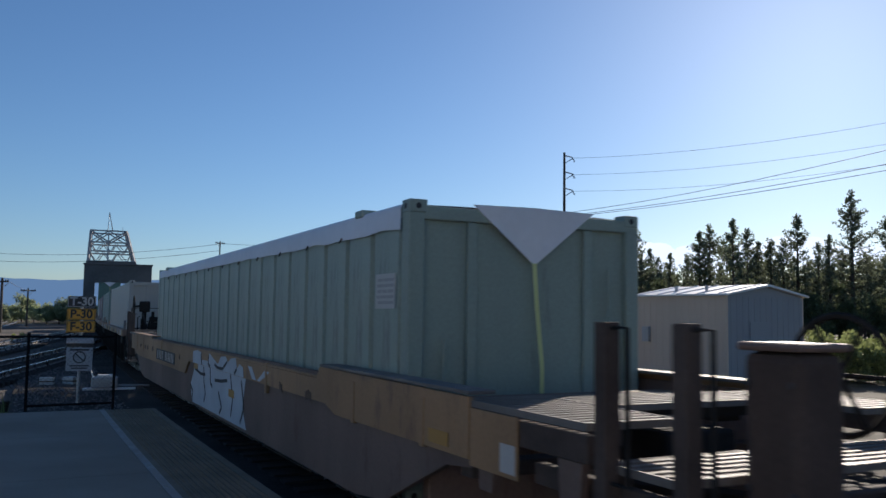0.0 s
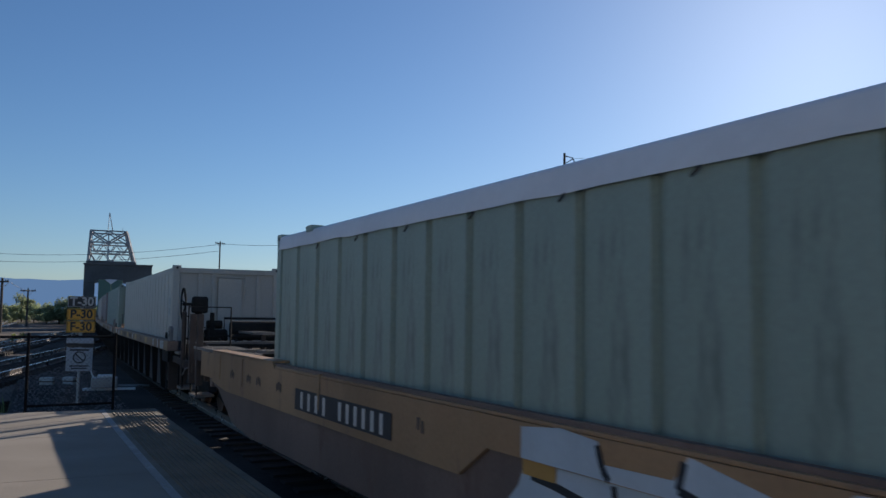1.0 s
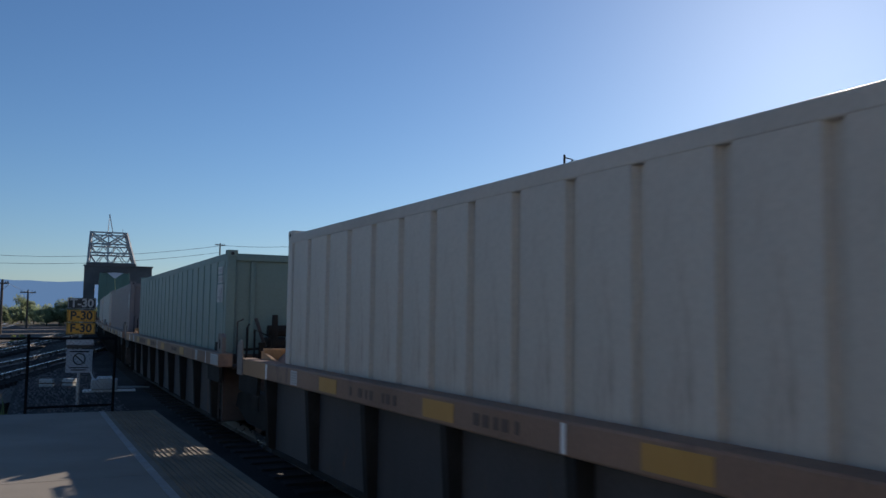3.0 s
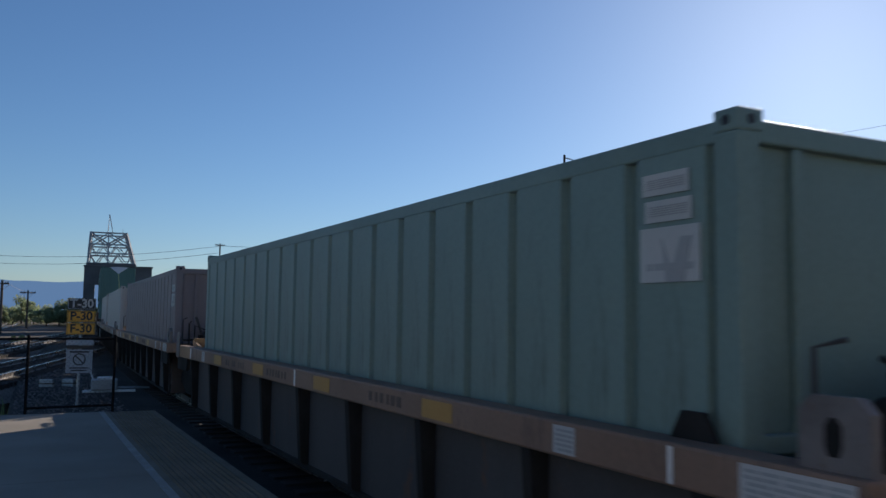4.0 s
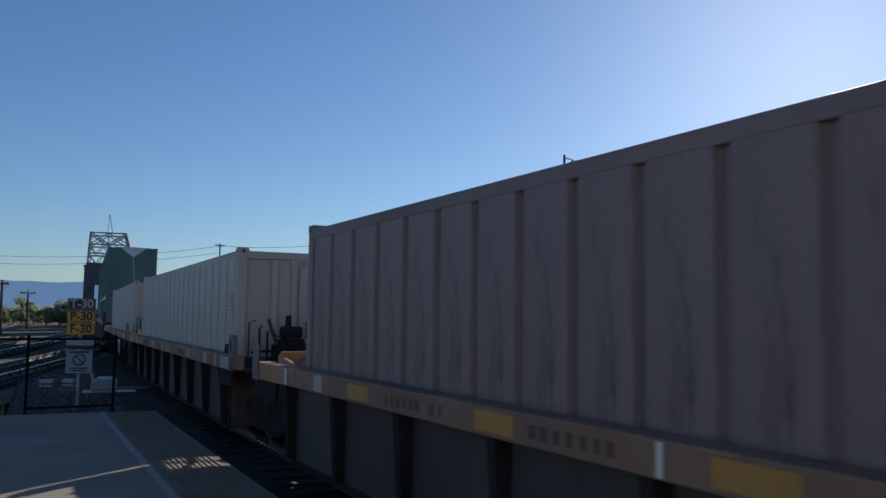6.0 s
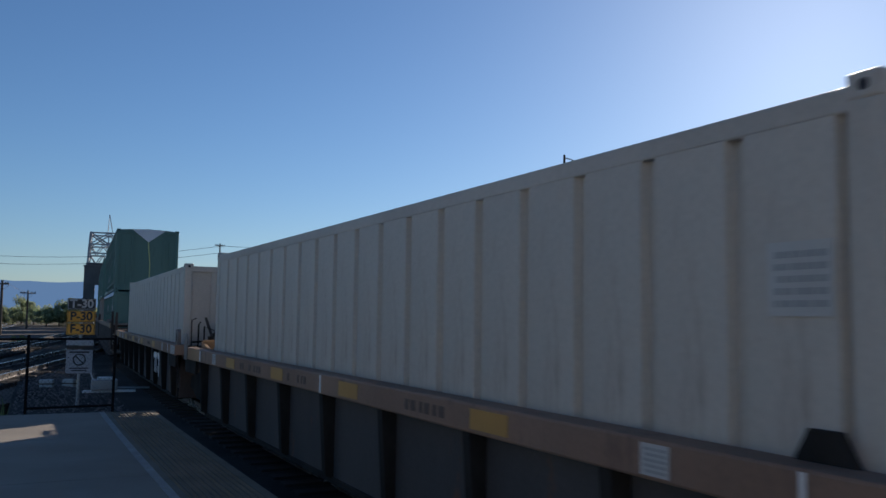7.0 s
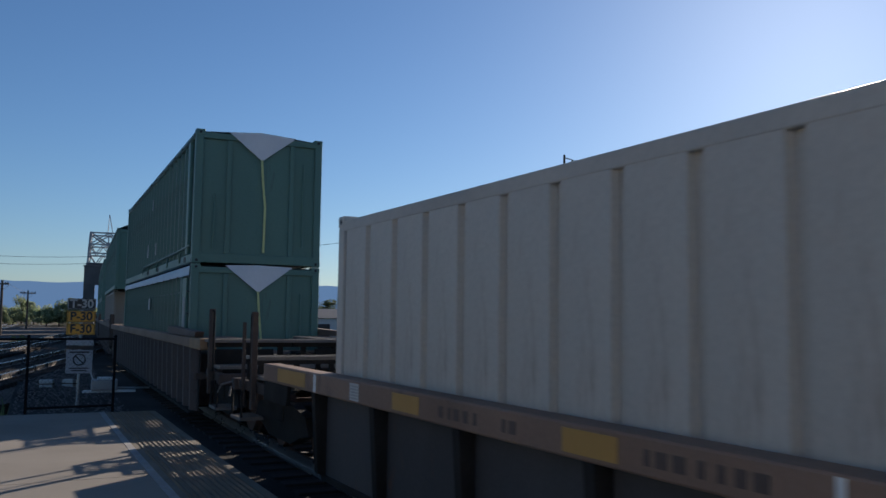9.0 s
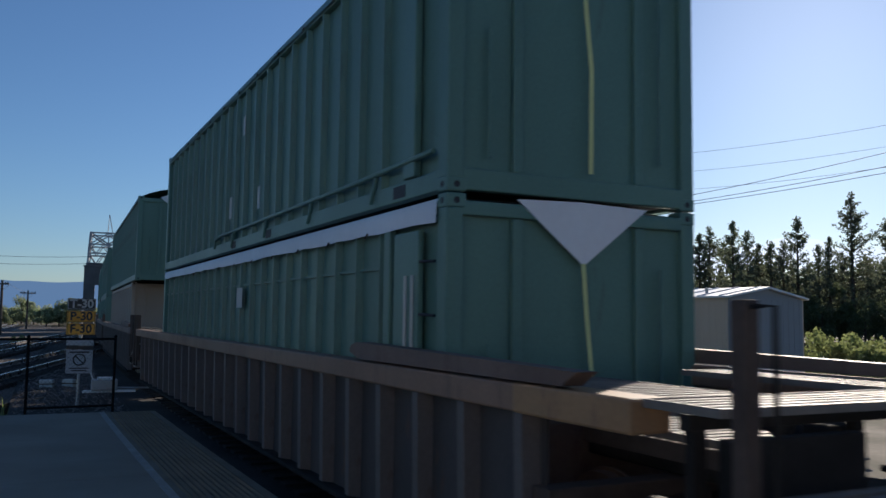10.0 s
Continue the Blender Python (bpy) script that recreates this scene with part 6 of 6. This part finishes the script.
rnd = random.Random(4)
spire = [conifer("conifer_tree", "dark spindly conifer with a thin ragged crown", 12.5, 100, 1.9, pose(*place(0.345, 84), -0.75)),
         conifer("conifer_tree", "tall dark conifer with gaps between its branches", 15.6, 101, 2.6, pose(*place(0.487, 84), -0.75)),
         conifer("conifer_tree", "slim young conifer with upswept branches", 11.0, 102, 1.6, pose(*place(0.39, 88), -0.75)),
         conifer("conifer_tree", "dark conifer with a leaning thin top", 13.4, 103, 2.1, pose(*place(0.422, 86), -0.75))]
spots = ((0.0815, 88, 0.92), (0.094, 90, 0.84), (0.106, 92, 0.86), (0.13, 88, 0.80), (0.15, 92, 0.72), (0.172, 90, 0.73), (0.19, 93, 0.70), (0.2275, 88, 0.90), (0.246, 91, 0.80),
         (-0.053, 95, 0.85), (0.052, 92, 0.92), (0.063, 90, 0.88), (0.055, 96, 0.78), (0.075, 95, 0.72), (0.235, 90, 0.86), (0.255, 94, 0.7), (0.305, 88, 0.93), (0.317, 91, 0.95), (0.33, 96, 0.8), (0.362, 90, 0.92), (0.375, 94, 0.9),
         (0.405, 92, 0.85), (0.435, 95, 0.85), (0.447, 88, 0.8), (0.46, 92, 0.95), (0.475, 97, 0.8), (0.505, 90, 0.9), (0.53, 86, 1.0), (0.55, 84, 1.08), (0.575, 88, 1.0),
         (0.6, 85, 0.95), (0.63, 86, 1.05), (0.27, 97, 0.8), (0.205, 96, 0.8), (0.17, 98, 0.78), (0.29, 99, 0.75), (0.415, 99, 0.75), (0.395, 97, 0.7), (0.52, 99, 0.85), (0.35, 100, 0.8))
for i, (b, d, k) in enumerate(spots):
    t = copy_thing(spire[i % 4], pose(*place(b, d), -0.75, 0, 0, rnd.uniform(0, 360)))
    t.scale = (k * rnd.uniform(0.9, 1.15), k * rnd.uniform(0.9, 1.15), k * (1.0 if i % 4 != 1 else 0.86))

leafy = [broadleaf("broadleaf_tree", "dense dark green broadleaf tree", 9.6, 8.5, 200, pose(*place(0.09, 78), -0.75), M_LEAF, 6500, 0.30),
         broadleaf("broadleaf_tree", "rounded green tree with an uneven crown", 6.0, 6.0, 201, pose(*place(0.115, 60), -0.75), M_LEAF, 5000, 0.26)]
for i, (b, d, k) in enumerate(((0.03, 84, 1.1), (0.13, 82, 1.25), (0.165, 84, 1.1), (0.055, 64, 0.95), (0.0, 90, 1.0), (-0.04, 100, 0.9), (-0.09, 120, 1.0), (0.21, 80, 0.75), (0.25, 82, 0.7),
                               (0.30, 80, 0.7), (0.35, 80, 0.7), (0.40, 80, 0.72), (0.45, 80, 0.7), (0.50, 78, 0.75), (0.55, 78, 0.7), (0.6, 78, 0.75), (-0.147, 140, 0.7), (0.145, 66, 0.7), (0.22, 102, 1.0), (0.27, 103, 1.3), (0.32, 102, 1.0), (0.37, 103, 1.3), (0.42, 102, 1.0), (0.47, 103, 1.3), (0.52, 102, 1.0), (0.57, 103, 1.3), (0.62, 102, 1.0), (0.245, 108, 1.3), (0.345, 108, 1.4), (0.445, 108, 1.4), (0.545, 108, 1.4))):
    t = copy_thing(leafy[i % 2], pose(*place(b, d), -0.75, 0, 0, rnd.uniform(0, 360)))
    t.scale = (k, k, k * (1.0 if i % 2 == 0 else 1.25))
# Far trees look pale because haze is painted into their leaves.
paled = broadleaf("broadleaf_tree", "green tree beyond the yard, haze put into its pale colour", 5.6, 8.0, 202, pose(*place(-0.50, 178), -0.75), M_LEAFFAR, 5200, 0.34)
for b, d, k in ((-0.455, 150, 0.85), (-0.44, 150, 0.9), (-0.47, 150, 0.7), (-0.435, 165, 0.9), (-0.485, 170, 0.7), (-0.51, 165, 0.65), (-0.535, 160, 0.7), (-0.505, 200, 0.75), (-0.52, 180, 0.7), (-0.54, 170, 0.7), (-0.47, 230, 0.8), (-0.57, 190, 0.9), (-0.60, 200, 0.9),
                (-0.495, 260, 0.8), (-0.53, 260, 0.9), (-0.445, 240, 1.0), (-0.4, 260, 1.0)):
    t = copy_thing(paled, pose(*place(b, d), -0.75, 0, 0, rnd.uniform(0, 360)))
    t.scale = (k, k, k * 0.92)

for b, d, k in ((0.02, 66, 0.8), (0.045, 62, 0.75), (0.075, 68, 0.9), (0.10, 60, 0.8), (0.128, 58, 0.75), (0.155, 70, 0.85), (-0.01, 72, 0.8), (0.06, 74, 1.0), (0.12, 72, 1.0)):
    t = copy_thing(leafy[0], pose(*place(b, d), -0.75, 0, 0, rnd.uniform(0, 360)))
    t.scale = (k, k, k * 0.72)
bush = broadleaf("shrub", "pale green leafy shrub on the dry ground", 1.7, 2.6, 300, pose(*place(0.20, 42), -0.75), M_LEAFPALE, 2600, 0.13, "shrub")
for b, d, k in ((0.215, 45, 0.8), (0.185, 44, 1.0), (0.16, 48, 1.2), (0.13, 46, 1.1), (0.44, 33, 0.9), (0.465, 34, 1.15), (0.49, 33, 1.0), (0.515, 34, 1.2), (0.54, 33, 1.1), (0.47, 38, 1.3), (0.10, 50, 1.1),
                (0.235, 50, 1.0), (0.57, 34, 1.1), (0.6, 34, 1.2), (-0.50, 60, 0.5), (-0.56, 56, 0.6), (0.02, 56, 1.6), (0.05, 55, 1.9), (0.08, 54, 1.7), (0.11, 53, 1.9), (0.14, 54, 1.6), (0.17, 52, 1.7), (0.26, 56, 1.6), (0.20, 56, 1.8), (0.235, 60, 1.9)):
    t = copy_thing(bush, pose(*place(b, d), -0.75, 0, 0, rnd.uniform(0, 360)))
    t.scale = (k, k, k)


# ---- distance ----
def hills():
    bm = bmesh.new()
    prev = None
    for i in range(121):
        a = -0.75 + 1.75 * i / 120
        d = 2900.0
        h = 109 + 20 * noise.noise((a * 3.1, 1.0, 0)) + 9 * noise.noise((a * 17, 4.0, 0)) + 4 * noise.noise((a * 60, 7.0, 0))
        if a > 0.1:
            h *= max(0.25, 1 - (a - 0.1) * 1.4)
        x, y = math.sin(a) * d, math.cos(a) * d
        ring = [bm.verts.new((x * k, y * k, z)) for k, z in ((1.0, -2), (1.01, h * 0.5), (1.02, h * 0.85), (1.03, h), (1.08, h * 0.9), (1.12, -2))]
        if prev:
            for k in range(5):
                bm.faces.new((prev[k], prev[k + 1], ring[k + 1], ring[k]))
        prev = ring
    # Distance haze is put into the hills as one flat blue glow.
    setting("backdrop_hills", bm, plain("blue_haze_hills", (0.15, 0.232, 0.36), 0.68), "distant wooded hills, haze put into a flat blue glow", smooth=True)
    bm = bmesh.new()
    r = random.Random(31)
    for i in range(230):
        a = r.uniform(0.12, 0.80)
        d = 4000.0
        x, y = math.sin(a) * d, math.cos(a) * d
        z = r.uniform(225, 330) + 60 * noise.noise((a * 9, 0, 0)) - 60 * (a < 0.2)
        s = r.uniform(14, 34)
        m4 = Matrix.Translation((x, y, z)) @ Matrix.Diagonal((s * 2.4, s, s, 1))
        bmesh.ops.create_icosphere(bm, subdivisions=2, radius=1.0, matrix=m4)
    # The clouds' sunlit white is an emissive glow, not sunlight.
    setting("backdrop_clouds", bm, plain("glowing_cloud", (0.92, 0.95, 1.0), 0.85), "low white cloud bank far behind the trees", smooth=True)


hills()


def station():
    """An unseen pale wall behind the camera, across the platform; added to bounce sunlight."""
    bm = bmesh.new()
    ribbon(bm, -60, -2, -14.9, -14.3, -0.6, 6.4)
    setting("wall_bounce", bm, M_BOUNCE, "unseen pale wall added to bounce sunlight onto the train")


station()


def yard_distance():
    """Pale road and low sheds beyond the yard."""
    bm = bmesh.new()
    box(bm, -150, -42, 96, 104, -0.9, -0.62)
    setting("road", bm, M_ROAD, "pale road crossing beyond the yard")
    bm = bmesh.new()
    box(bm, 8, 60, 38, 60, -0.9, -0.70)
    setting("dry_lot", bm, M_GRASS, "dry grass strip before the trees")
    for x, y, w, h, m, label in ((-88, 150, 7, 1.2, M_GALVPOST, "low pale shed beyond the road"), (-9.6, 66, 5.0, 2.3, M_SHEDROOF, "low white building before the trees")):
        g = thing("low_building", label, "building", "distant buildings", pose(x, y, -0.75, 0, 0, 15))
        part("wall", bx(-w / 2, w / 2, -2, 2, 0, h, bevel=0.03), m, g)
        bm = bmesh.new()
        prism(bm, [(-2.3, h + 0.003), (2.3, h + 0.003), (0, h + 0.7)], "x", -w / 2 - 0.3, w / 2 + 0.3)
        part("roof", bm, M_ROAD, g)
        part("door", bx(-0.5, 0.5, -2.03, -2.002, 0.05, h * 0.8), M_GREYSTEEL, g)


yard_distance()


# ---- movement along the line ----
def motions():
    for ob, s6, half, dz in MOVING:
        walk(ob, [(i * 0.5, on_track(s6 - SPEED * (i * 0.5 - 6.0), half, z=RAIL + dz)) for i in range(21)])
    step = math.degrees(SPEED / 0.42 / FPS)
    for w, y in SPIN:
        walk(w, [(i / FPS, pose(0, y, 0.42, step * i, 0, 0)) for i in range(int(10 * FPS) + 1)])


motions()
